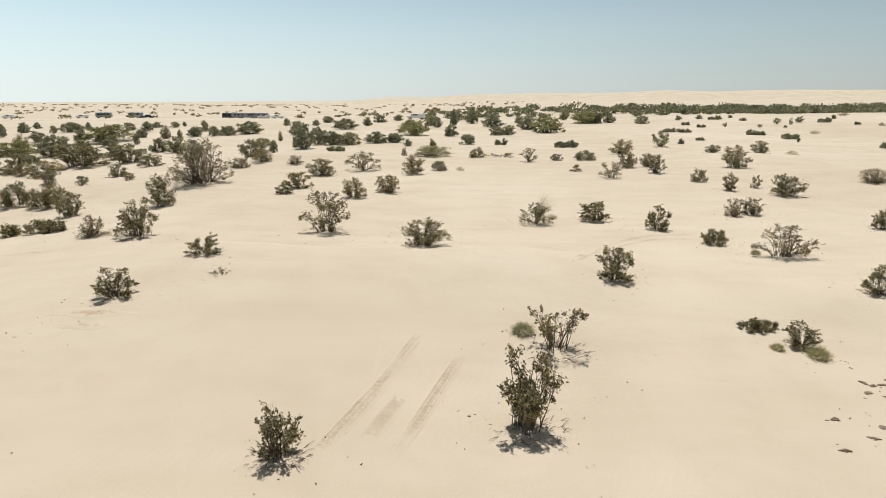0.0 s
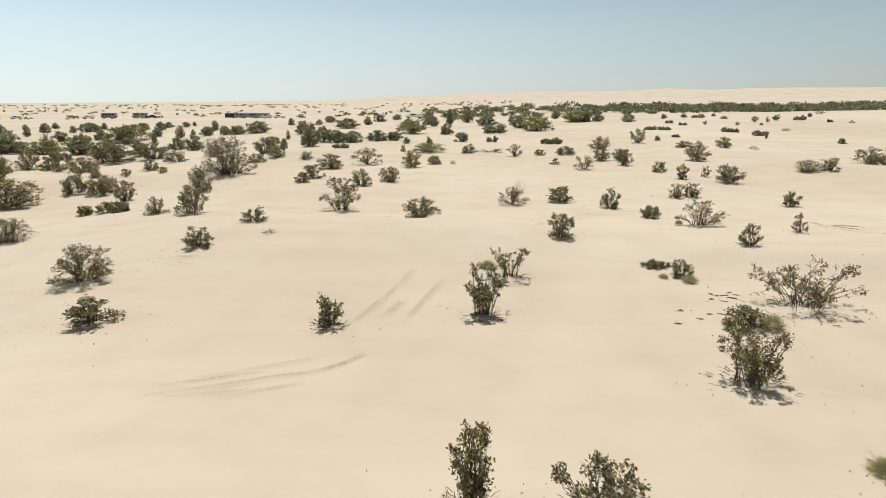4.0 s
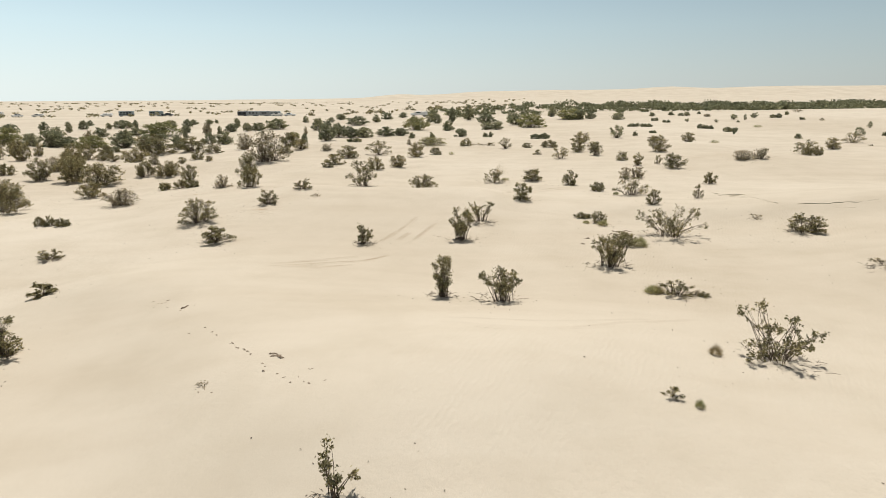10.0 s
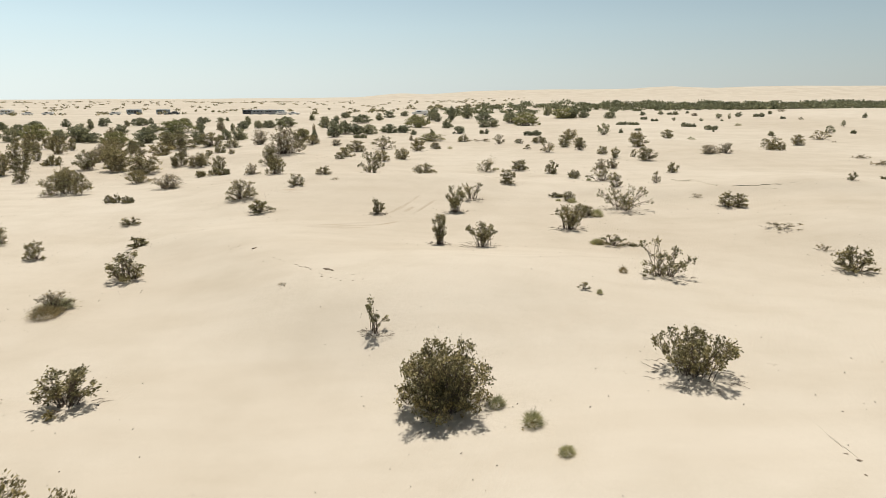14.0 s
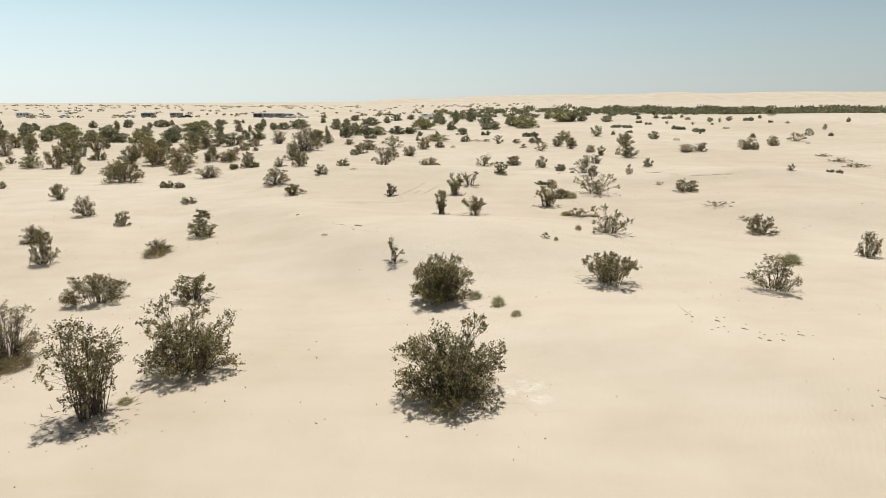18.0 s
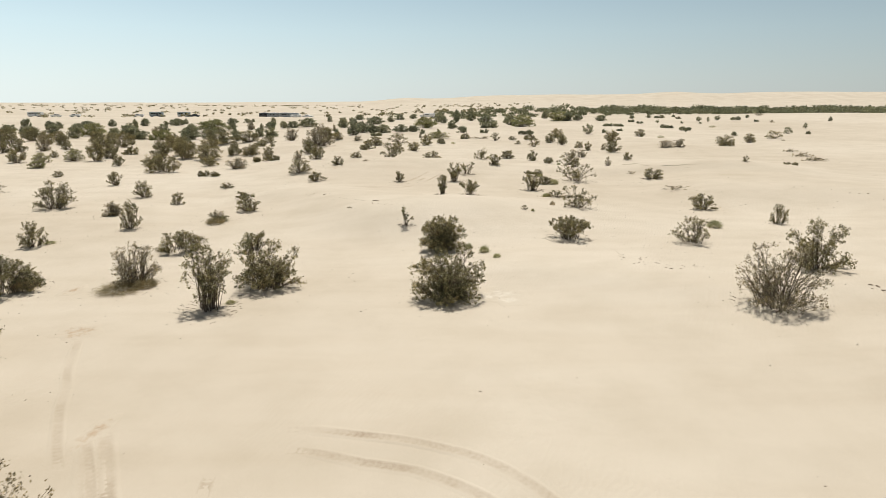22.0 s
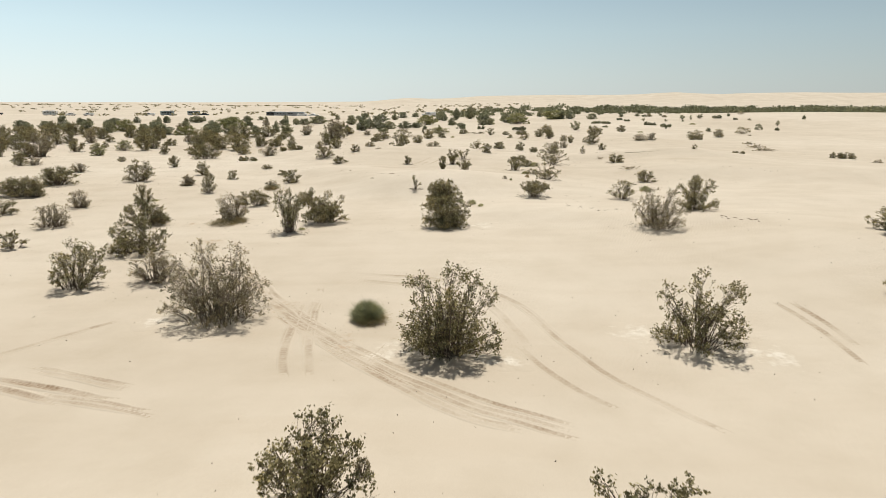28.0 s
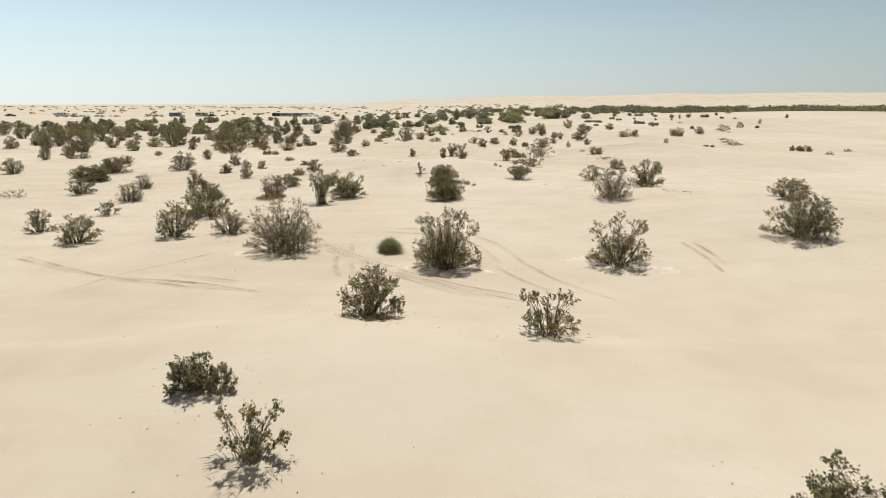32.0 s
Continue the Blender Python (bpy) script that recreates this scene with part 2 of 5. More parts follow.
def make_ground():
    xs, ys = graded(-2600, 2600, -34, 34, 0.4, 1.1), graded(-400, 4200, -64, 60, 0.4, 1.08)
    gx, gy = np.meshgrid(xs, ys)
    gz = height(gx, gy)
    nx, ny = len(xs), len(ys)
    co = np.stack([gx, gy, gz], -1).reshape(-1, 3).astype(np.float32)
    i = (np.arange(ny - 1)[:, None] * nx + np.arange(nx - 1)[None]).ravel()
    quads = np.stack([i, i + 1, i + nx + 1, i + nx], 1).astype(np.int32)
    me = bpy.data.meshes.new("ground")
    me.vertices.add(len(co))
    me.vertices.foreach_set("co", co.ravel())
    me.loops.add(quads.size)
    me.loops.foreach_set("vertex_index", quads.ravel())
    me.polygons.add(len(quads))
    me.polygons.foreach_set("loop_start", np.arange(0, quads.size, 4, dtype=np.int32))
    me.polygons.foreach_set("use_smooth", np.ones(len(quads), bool))
    me.materials.append(SAND)
    me.update(calc_edges=True)
    return tagged(new("ground", me), "pale cream wind-blown desert sand in low dunes", "ground", kind="structure")


make_ground()

# ---- shrubs ----
RNG = np.random.default_rng(7)


def tube(path, r0, r1, sides=4):
    """Verts and faces of a tapered limb along a path."""
    path = np.asarray(path, float)
    n = len(path)
    way = np.gradient(path, axis=0)
    way /= np.linalg.norm(way, axis=1, keepdims=True) + 1e-9
    a = np.cross(way, (0.31, 0.17, 0.93))
    a /= np.linalg.norm(a, axis=1, keepdims=True) + 1e-9
    b = np.cross(way, a)
    ang = np.arange(sides) * 2 * np.pi / sides
    rad = np.linspace(r0, r1, n)[:, None, None]
    v = path[:, None] + rad * (a[:, None] * np.cos(ang)[None, :, None] + b[:, None] * np.sin(ang)[None, :, None])
    f = [(k * sides + s, k * sides + (s + 1) % sides, (k + 1) * sides + (s + 1) % sides, (k + 1) * sides + s) for k in range(n - 1) for s in range(sides)]
    return v.reshape(-1, 3), f


def gather(pieces):
    verts, faces, base = [], [], 0
    for v, f in pieces:
        verts.append(v)
        faces += [tuple(i + base for i in q) for q in f]
        base += len(v)
    return (np.concatenate(verts) if verts else np.zeros((0, 3))), faces


def leaves(at, size, stretch=2.1, up=0.5):
    """Small leaf blades, one at each of the points."""
    n = len(at)
    d = RNG.normal(size=(n, 3)) + (0, 0, up)
    d /= np.linalg.norm(d, axis=1, keepdims=True)
    s = np.cross(d, RNG.normal(size=(n, 3)))
    s /= np.linalg.norm(s, axis=1, keepdims=True) + 1e-9
    k = (size * RNG.uniform(0.7, 1.35, n))[:, None]
    v = np.stack([at - d * k * stretch / 2, at + s * k / 2, at + d * k * stretch / 2, at - s * k / 2], 1)
    return v.reshape(-1, 3), [(4 * i, 4 * i + 1, 4 * i + 2, 4 * i + 3) for i in range(n)]


def limb_path(root, tip, bow, steps=6):
    """A stem that leaves the ground steeply and leans out to its tip."""
    t = np.linspace(0, 1, steps)[:, None]
    way = tip - root
    flat, rise = way * (1, 1, 0), way * (0, 0, 1)
    side = RNG.normal(size=3) * (1, 1, 0.3) * bow * np.linalg.norm(way)
    return root + flat * t ** 1.35 + rise * (1 - (1 - t) ** 1.15) + side * t * (1 - t)


def sprays(at, size, out, stretch):
    """Small leaf blades at the points, leaning the way of out."""
    n = len(at)
    d = RNG.normal(size=(n, 3)) * 0.75 + out * 0.9 + (0, 0, 0.25)
    d /= np.linalg.norm(d, axis=1, keepdims=True) + 1e-9
    s = np.cross(d, RNG.normal(size=(n, 3)))
    s /= np.linalg.norm(s, axis=1, keepdims=True) + 1e-9
    k = (size * RNG.uniform(0.65, 1.35, n))[:, None]
    v = np.stack([at - d * k * stretch / 2, at + s * k / 2, at + d * k * stretch / 2, at - s * k / 2], 1)
    return v.reshape(-1, 3)


def random_lobes(count, top, flat, narrow, low=0.13):
    """Masses of foliage over a ragged crown, from the ground up: rows of x, y, height and size, in half widths and heights."""
    rows = []
    for k in range(count):
        az = 2.4 * k + RNG.uniform(-0.5, 0.5)
        s = min(1.0, max(0.0, k / (count - 1) + RNG.uniform(-0.1, 0.1)))
        rad = (0.15 + 0.85 * max(0.0, 1 - s ** flat) ** 0.5) * RNG.uniform(0.72, 1.12)
        z = low + (top - low) * s * RNG.uniform(0.85, 1.05)
        rows.append((math.cos(az) * rad * narrow, math.sin(az) * rad * narrow, z, RNG.uniform(0.24, 0.4)))
    return rows


#        leaf size, blades in a spray, spread of a spray, sprays
LEVELS = ((0.1, 8, 0.085, 0.6), (0.052, 10, 0.062, 0.8), (0.034, 15, 0.048, 1.0))


def build_shrub(name, wide, tall, lobes, mat, detail, dense=1.0, bark=None, litter=0, foot=0.22, stems=4, fine=1.0, columns=0.3, loose=1.0, strewn=0.8):
    """A desert shrub: stems fan out from a broad foot, each group of them to one mass of leafy sprays."""
    bark = bark or BARK
    root = new(name)
    wood_all, leaf_all = [], []
    half = wide / 2
    size, blades, puff, many = LEVELS[detail]
    size, puff = size * fine, puff * (0.8 + 0.2 * min(tall, 2.5)) * loose
    for u, v, z, r in lobes:
        reach = np.array([r * half, r * half, max(0.75 * r * half, 0.13 * tall)])
        inner = half * (1 - 0.9 * r)
        mid = np.array([u * inner, v * inner, min(z * tall, tall - 0.8 * reach[2])])
        wood, pts, outs = [], [], []
        crotch = np.array([u, v, 0]) * half * foot + np.append(RNG.normal(size=2) * 0.04 * wide, -0.05)
        thick = 0.007 + 0.0045 * tall
        paths = []
        for _ in range(stems):
            d = RNG.normal(size=3)
            tip = mid + d / np.linalg.norm(d) * reach * RNG.uniform(0.2, 0.75)
            path = limb_path(crotch + np.append(RNG.normal(size=2) * 0.035 * wide, 0), tip, 0.14)
            paths.append(path)
            wood.append(tube(path, thick * RNG.uniform(0.7, 1.1), 0.003, 4 if detail > 1 else 3))
        n = int(many * dense * RNG.uniform(0.85, 1.15) * (5 + 170 * (reach[0] * reach[2]) ** 0.8))
        for c in range(max(n, 3)):
            d = RNG.normal(size=3) + (0.5 * u, 0.5 * v, 0.35)
            d /= np.linalg.norm(d)
            path = paths[c % stems]
            if RNG.uniform(0, 1) < columns:
                k = RNG.uniform(2.0, 4.6)
                p = path[int(k)] + (path[int(k) + 1] - path[int(k)]) * (k % 1)
                q = p + d * puff * RNG.uniform(0.6, 2.0)
            else:
                q = mid + d * reach * RNG.uniform(0.25, 1.0) ** 0.55 * RNG.uniform(0.9, 1.15)
                p = path[int(RNG.integers(3, 6))]
            if q[2] < 0.06 * tall:
                continue
            if detail:
                bend = (p + q) / 2 + RNG.normal(size=3) * 0.03
                wood.append(tube(np.stack([p, bend, q]), 0.0055, 0.0022, 3))
            m = max(3, int(blades * RNG.uniform(0.55, 1.4)))
            spread = puff * RNG.uniform(0.6, 1.25)
            slope = d * 0.6 + (0, 0, 0.5)
            along = RNG.uniform(-1.3, 1.0, (m, 1))
            pts.append(q + RNG.normal(size=(m, 3)) * spread * 0.62 + slope * along * spread)
            outs.append(np.repeat(d[None], m, 0))
        at, out = (np.concatenate(pts), np.concatenate(outs)) if pts else (mid[None], np.zeros((1, 3)))
        keep = at[:, 2] > 0.015
        vv = sprays(at[keep], size, out[keep], 1.75)
        lv = vv, [(4 * i, 4 * i + 1, 4 * i + 2, 4 * i + 3) for i in range(len(vv) // 4)]
        if detail > 1:
            br = mesh_object("branch", *gather(wood), bark, root)
            mesh_object("foliage", *lv, mat, br)
        else:
            wood_all += wood
            leaf_all.append(lv)
    if detail < 2:
        mesh_object("woody_base", *gather(wood_all), bark, root)
        mesh_object("foliage", *gather(leaf_all), mat, root)
    if litter and detail:
        twigs = []
        for _ in range(litter):
            az, r = RNG.uniform(0, 2 * np.pi), wide * 0.5 * np.sqrt(RNG.uniform(0.0, strewn))
            p = np.array([math.cos(az) * r, math.sin(az) * r, 0.02])
            d = np.array([math.cos(az + RNG.normal() * 0.7), math.sin(az + RNG.normal() * 0.7), RNG.uniform(0, 0.3)]) * RNG.uniform(0.06, 0.17) * min(wide, 1.4)
            twigs.append(tube(np.stack([p, p + d * 0.5 + (0, 0, 0.02), p + d]), 0.009, 0.003, 3))
        tagged(mesh_object("twig_litter", *gather(twigs), DEAD, root), kind="stuff")
    return root


def build_tuft(name, wide, tall, blades, mat, core=None):
    """A rounded cushion of fine stalks that point outwards all round."""
    root = new(name)
    d = RNG.normal(size=(blades, 3))
    d[:, 2] = np.abs(d[:, 2]) * 1.1 - 0.12
    d /= np.linalg.norm(d, axis=1, keepdims=True)
    lump = 1 + 0.1 * np.sin(5 * d[:, :1] + 3) * np.sin(4 * d[:, 1:2] + 1) + RNG.normal(size=(blades, 1)) * 0.07
    tip = d * (wide * 0.5, wide * 0.5, tall * 0.72) * lump + (0, 0, tall * 0.24)
    foot = tip * RNG.uniform(0.5, 0.9, (blades, 1))
    tip = tip + RNG.normal(size=(blades, 3)) * 0.1 * wide
    tip[:, 2] = np.maximum(tip[:, 2], 0.01)
    s = np.cross(d, RNG.normal(size=(blades, 3)))
    s /= np.linalg.norm(s, axis=1, keepdims=True) + 1e-9
    s *= 0.002 + 0.0026 * wide
    v = np.stack([foot - s, foot + s, tip + s * 0.4, tip - s * 0.4], 1).reshape(-1, 3)
    f = [(4 * i, 4 * i + 1, 4 * i + 2, 4 * i + 3) for i in range(blades)]
    mesh_object("foliage", v, f, mat, root)
    if core:
        n = 60
        at = RNG.normal(size=(n, 3)) * (wide * 0.26, wide * 0.26, tall * 0.08) + (0, 0, 0.06 * tall)
        tagged(mesh_object("dry_litter", *leaves(at[at[:, 2] > 0], 0.05, 2.5, 0), core, root), kind="stuff")
    return root


def build_grass(wide, tall, blades, mat, parent):
    """Long dry stalks that lean out from one foot."""
    pieces = []
    for _ in range(blades):
        az, r = RNG.uniform(-0.9, 0.9), RNG.uniform(0.1, 1.0)
        tip = np.array([math.cos(az) * wide * 0.6 * r, math.sin(az) * wide * 0.5 * r, tall * RNG.uniform(0.6, 1.05) * (1 - 0.3 * r)])
        mid = tip * (0.4, 0.4, 0.62)
        s = np.array([0.0, 0.007, 0.0])
        pieces.append((np.array([-s, s, mid + s, mid - s, tip]), [(0, 1, 2, 3), (3, 2, 4)]))
    return mesh_object("grass", *gather(pieces), mat, parent, "straw-coloured dry stalks")


KINDS = {
    "C": ("creosote_bush", "olive green creosote bush with many thin woody stems", "shrub"),
    "D": ("creosote_bush", "dense dark green creosote bush low on the sand", "shrub"),
    "V": ("creosote_bush", "tall narrow creosote bush with bare lower stems", "shrub"),
    "S": ("creosote_bush", "open creosote bush with sparse leaf sprays", "shrub"),
    "P": ("desert_shrub", "pale grey-brown twiggy shrub with thin foliage", "shrub"),
    "L": ("desert_tree", "rounded yellow-green desert tree with fine twigs", "tree"),
    "B": ("tuft_plant", "small rounded green tuft growing from bare sand", "plant"),
    "W": ("dead_shrub", "low dry brown twigs spreading over the sand", "shrub"),
    "Y": ("dry_grass", "low clump of dry straw-coloured grass on sand", "grass"),
    "G": ("bunchgrass_shrub", "straw-coloured bunch grass growing through a dark shrub", "shrub"),
}


def build_kind(kind, wide, tall, detail):
    name = KINDS[kind][0]
    n = 0 if tall < 0.7 else 1 if tall < 1.35 else 2
    # the farthest level takes the leaf with haze in its colour
    leaf = LEAF if detail else LEAF_HAZED
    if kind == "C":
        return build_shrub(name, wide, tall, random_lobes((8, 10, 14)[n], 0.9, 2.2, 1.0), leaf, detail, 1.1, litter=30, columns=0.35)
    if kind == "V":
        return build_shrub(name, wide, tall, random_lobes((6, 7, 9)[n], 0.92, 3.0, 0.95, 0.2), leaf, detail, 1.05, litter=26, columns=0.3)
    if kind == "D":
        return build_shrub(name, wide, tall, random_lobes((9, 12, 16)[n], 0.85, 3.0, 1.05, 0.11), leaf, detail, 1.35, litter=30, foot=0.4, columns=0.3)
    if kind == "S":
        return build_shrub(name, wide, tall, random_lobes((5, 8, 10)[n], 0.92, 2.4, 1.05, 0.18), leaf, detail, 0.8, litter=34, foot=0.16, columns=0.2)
    if kind == "P":
        return build_shrub(name, wide, tall, random_lobes((9, 12, 17)[n], 0.92, 2.2, 1.0, 0.11), LEAF_PALE, detail, 0.85, bark=DEAD, litter=40, foot=0.3, stems=6, fine=0.8, columns=0.4)
    if kind == "L":
        return build_shrub(name, wide, tall, random_lobes(16, 0.9, 2.6, 1.0), LEAF_GOLD, detail, 1.3, bark=DEAD, foot=0.15, fine=0.8, columns=0.2)
    if kind == "B":
        return build_tuft(name, wide, tall, (1300, 8000, 8000)[n] if detail == 2 else 500, LEAF_FRESH if n == 0 else LEAF_TUFT, STRAW)
    if kind == "Y":
        return build_tuft(name, wide, tall, 1400, STRAW)
    if kind == "W":
        return build_shrub(name, wide, tall, random_lobes(6, 0.7, 2.0, 1.0), LEAF_PALE, detail, 0.35, bark=DEAD, litter=34, columns=0.3)
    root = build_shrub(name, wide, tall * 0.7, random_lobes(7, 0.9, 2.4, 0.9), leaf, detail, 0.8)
    build_grass(wide, tall * 1.25, 150, STRAW, root)
    return root


BUILT = {}
PLACED = []


def shrub(kind, x, y, wide, tall):
    """One plant of a kind standing on the sand at x, y; a low wide one is a row of several."""
    if kind in "CDPS" and wide > 2.1 * tall and 0.8 < wide < 6:
        n = min(3, math.ceil(wide / tall / 1.8))
        for k in range(n):
            off = (k + 0.5) / n - 0.5
            shrub(kind, x + off * wide + RNG.uniform(-0.08, 0.08) * wide, y + RNG.uniform(-0.12, 0.12) * wide, 1.15 * wide / n * RNG.uniform(0.8, 1.2), max(tall * RNG.uniform(0.85, 1.2), 0.48 * wide / n))
        return
    PLACED.append((x, y, wide))
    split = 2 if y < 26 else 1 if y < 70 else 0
    bulk = max(tall, 0.62 * wide) if kind in "CDSPL" else tall
    klass = 0 if bulk < 0.7 else 1 if bulk < 1.35 else 2
    nominal = {0: 0.5, 1: 1.05, 2: 2.0}[klass]
    pool = BUILT.setdefault((kind, klass, split), [])
    most = 7 if kind in "CDSP" else 3
    if len(pool) < most:
        ratio = {"V": 0.6, "W": 2.2, "B": 1.1, "Y": 2.0}.get(kind, 1.1 if kind != "D" else 1.5)
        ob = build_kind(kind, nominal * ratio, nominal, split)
        _, label, category = KINDS[kind]
        tagged(ob, label, category, group=category + "s on the sand")
        pool.append((ob, nominal * ratio, nominal))
        made = ob
        w0, h0 = nominal * ratio, nominal
    else:
        src, w0, h0 = pool[int(RNG.integers(len(pool)))]
        made = copy_thing(src, Matrix.Identity(4))
    turn = RNG.uniform(0, 360)
    made.scale = (1, 1, 1)
    made.matrix_basis = pose(x, y, float(height(x, y)) - 0.02, 0, 0, turn) @ Matrix.Diagonal((wide / w0, wide / w0, 0.86 * tall / h0, 1))
    return made


def hero(kind, x, y, wide, tall, lobes, dense=1.0, stems=4, litter=40, label="", turn=0.0):
    """A plant of its own shape: lobes give across, height and size of each mass of foliage."""
    PLACED.append((x, y, wide))
    name, common, category = KINDS[kind]
    wide, tall = wide * 1.07, tall * 0.9
    rows = []
    for k, (u, z, r) in enumerate(lobes):
        deep = math.sqrt(max(0.0, 1 - u * u)) * 0.75
        rows.append((u, deep * (-1) ** k * RNG.uniform(0.25, 1.0), z, r))
        if r > 0.27:
            rows.append((u * 0.8, -rows[-1][1], z * RNG.uniform(0.8, 0.95), r * 0.85))
    if kind in "CDP":
        for k in range(7 if wide > 1.6 else 5):
            az = 2 * math.pi * k / 7 + RNG.uniform(-0.3, 0.3)
            out = RNG.uniform(0.65, 1.02)
            rows.append((math.cos(az) * out, math.sin(az) * out, RNG.uniform(0.1, 0.24), RNG.uniform(0.2, 0.34)))
    mat = LEAF_PALE if kind == "P" else LEAF
    ob = build_shrub(name, wide, tall, rows, mat, 2, 0.8 * dense, DEAD if kind == "P" else None, litter + (50 if kind in "VS" else 0), 0.3 if kind == "P" else 0.2, stems, 0.85 if kind == "P" else 1.05, 0.3, 1.1, 0.95 if kind in "VS" else 0.8)
    ob.matrix_basis = pose(x, y, float(height(x, y)) - 0.02, 0, 0, turn)
    return tagged(ob, label or common, category, category + "s on the sand")



hero("V", 1.67, 10.85, 1.47, 1.71, ((-0.35, 0.9, 0.24), (-0.65, 0.6, 0.26), (0.12, 0.6, 0.4), (0.75, 0.7, 0.28), (0.42, 0.84, 0.22), (0.08, 0.4, 0.4), (-0.25, 0.42, 0.3)), 1.25, label="spreading creosote bush with bare fanned lower stems")
hero("S", 2.80, 14.16, 1.54, 1.24, ((-0.62, 0.72, 0.35), (-0.35, 0.5, 0.3), (0.15, 0.6, 0.22), (0.75, 0.84, 0.28), (0.6, 0.5, 0.2)), 0.8, label="open creosote bush with two tall leafy sprays")
shrub("B", 2.12, 14.93, 0.56, 0.31)
hero("V", -2.72, 9.78, 1.03, 1.09, ((-0.5, 0.88, 0.3), (-0.1, 0.66, 0.35), (-0.35, 0.32, 0.4), (0.6, 0.55, 0.32), (0.5, 0.28, 0.26)), 1.1, label="small dark creosote bush leaning to one side")
shrub("C", 5.58, 19.33, 1.49, 1.24)
shrub("C", -0.57, 25.00, 2.21, 1.43)
shrub("S", -4.98, 28.31, 2.56, 2.19)
shrub("C", -7.75, 20.47, 1.23, 0.82)
shrub("W", -6.61, 18.43, 0.68, 0.24)
shrub("C", -8.98, 16.83, 1.30, 0.93)
shrub("C", -12.77, 26.22, 1.97, 1.83)
shrub("P", -14.97, 26.82, 1.39, 1.09)
shrub("C", -20.40, 34.55, 1.66, 1.61)
shrub("C", -15.72, 35.52, 2.01, 2.08)
shrub("D", -24.36, 37.80, 3.67, 1.67)
shrub("D", -19.14, 29.11, 2.99, 0.72)
shrub("C", -9.51, 38.34, 1.22, 0.75)
shrub("C", -9.35, 41.37, 2.10, 1.28)
shrub("C", -5.19, 38.02, 1.73, 1.36)
shrub("C", -3.36, 40.96, 1.94, 1.46)
shrub("C", -9.41, 50.54, 2.83, 1.60)
shrub("S", -6.43, 53.48, 3.15, 1.91)
shrub("C", -2.08, 51.05, 2.29, 1.89)
shrub("C", -0.05, 53.33, 1.56, 1.04)
shrub("B", 1.73, 53.24, 0.66, 0.40)
shrub("L", -0.71, 66.00, 4.38, 1.27)
shrub("C", 3.77, 64.23, 2.02, 1.13)
shrub("W", 6.38, 65.55, 3.70, 0.52)
shrub("S", 8.40, 60.02, 1.90, 1.50)
shrub("C", 11.13, 60.85, 1.37, 0.81)
shrub("S", 11.16, 51.84, 1.06, 0.65)
shrub("D", 14.02, 61.32, 2.24, 1.08)
shrub("S", 13.03, 47.90, 1.96, 1.46)
shrub("C", 17.19, 54.88, 3.07, 1.35)
shrub("V", 17.30, 50.70, 1.56, 1.81)
shrub("C", 19.14, 67.10, 2.70, 1.77)
shrub("S", 26.47, 76.58, 2.24, 2.17)
shrub("C", 18.80, 45.67, 1.30, 1.14)
shrub("V", 19.05, 41.24, 0.98, 1.34)
shrub("S", 21.36, 42.47, 0.78, 1.07)
shrub("C", 25.29, 54.27, 2.56, 2.11)
shrub("C", 32.53, 64.71, 2.17, 1.48)
shrub("C", 28.93, 67.62, 1.97, 1.07)
shrub("B", 36.16, 65.29, 1.01, 0.49)
shrub("C", 21.72, 39.23, 2.31, 1.60)
shrub("P", 16.22, 33.12, 2.33, 1.06)
shrub("C", 10.45, 29.60, 1.36, 1.29)
shrub("C", 7.96, 31.82, 1.99, 1.14)
shrub("G", 4.83, 30.88, 2.15, 1.69)
shrub("B", 5.81, 32.29, 0.61, 0.30)
shrub("D", 11.77, 26.33, 1.17, 0.77)
shrub("S", 13.39, 23.83, 2.43, 1.45)
shrub("B", 12.54, 24.27, 0.37, 0.25)
shrub("C", 12.92, 17.67, 0.99, 1.05)
shrub("C", 20.85, 29.15, 1.14, 1.11)
shrub("S", 16.78, 20.99, 0.76, 1.04)
shrub("C", 9.18, 14.96, 1.05, 0.78)
shrub("B", 9.20, 14.22, 0.51, 0.35)
shrub("D", 8.63, 15.95, 1.07, 0.30)
shrub("B", 8.43, 14.66, 0.34, 0.19)
shrub("S", 8.69, 2.21, 1.30, 0.62)
shrub("W", 9.30, 2.10, 1.00, 0.26)
shrub("D", 9.60, 2.00, 0.45, 0.2)
shrub("B", 8.07, 2.49, 0.59, 0.30)
hero("S", 7.57, 6.26, 1.79, 1.76, ((-0.7, 0.55, 0.3), (-0.35, 0.75, 0.3), (0, 0.5, 0.45), (0.3, 0.85, 0.25), (0.85, 0.6, 0.18), (-0.1, 0.32, 0.4), (0.4, 0.36, 0.3)), 1)
shrub("B", 9.74, 9.66, 0.71, 0.51)
shrub("D", 9.06, 9.88, 1.31, 0.80)
hero("S", 11.77, 11.59, 3.49, 1.70, ((-0.75, 0.6, 0.2), (-0.55, 0.92, 0.15), (-0.2, 0.55, 0.28), (0.15, 0.4, 0.34), (0.35, 0.75, 0.2), (0.5, 0.92, 0.15), (0.8, 0.6, 0.18), (0.95, 0.4, 0.12), (-0.4, 0.3, 0.2)), 0.8, label="wide open creosote bush of thin arching sprays")
shrub("W", 17.25, 14.48, 0.88, 0.33)
shrub("P", 30.60, 43.25, 3.75, 1.19)
shrub("S", 42.09, 54.40, 3.10, 1.86)
shrub("D", 41.20, 51.57, 2.41, 1.10)
shrub("C", 48.01, 59.20, 2.20, 1.73)
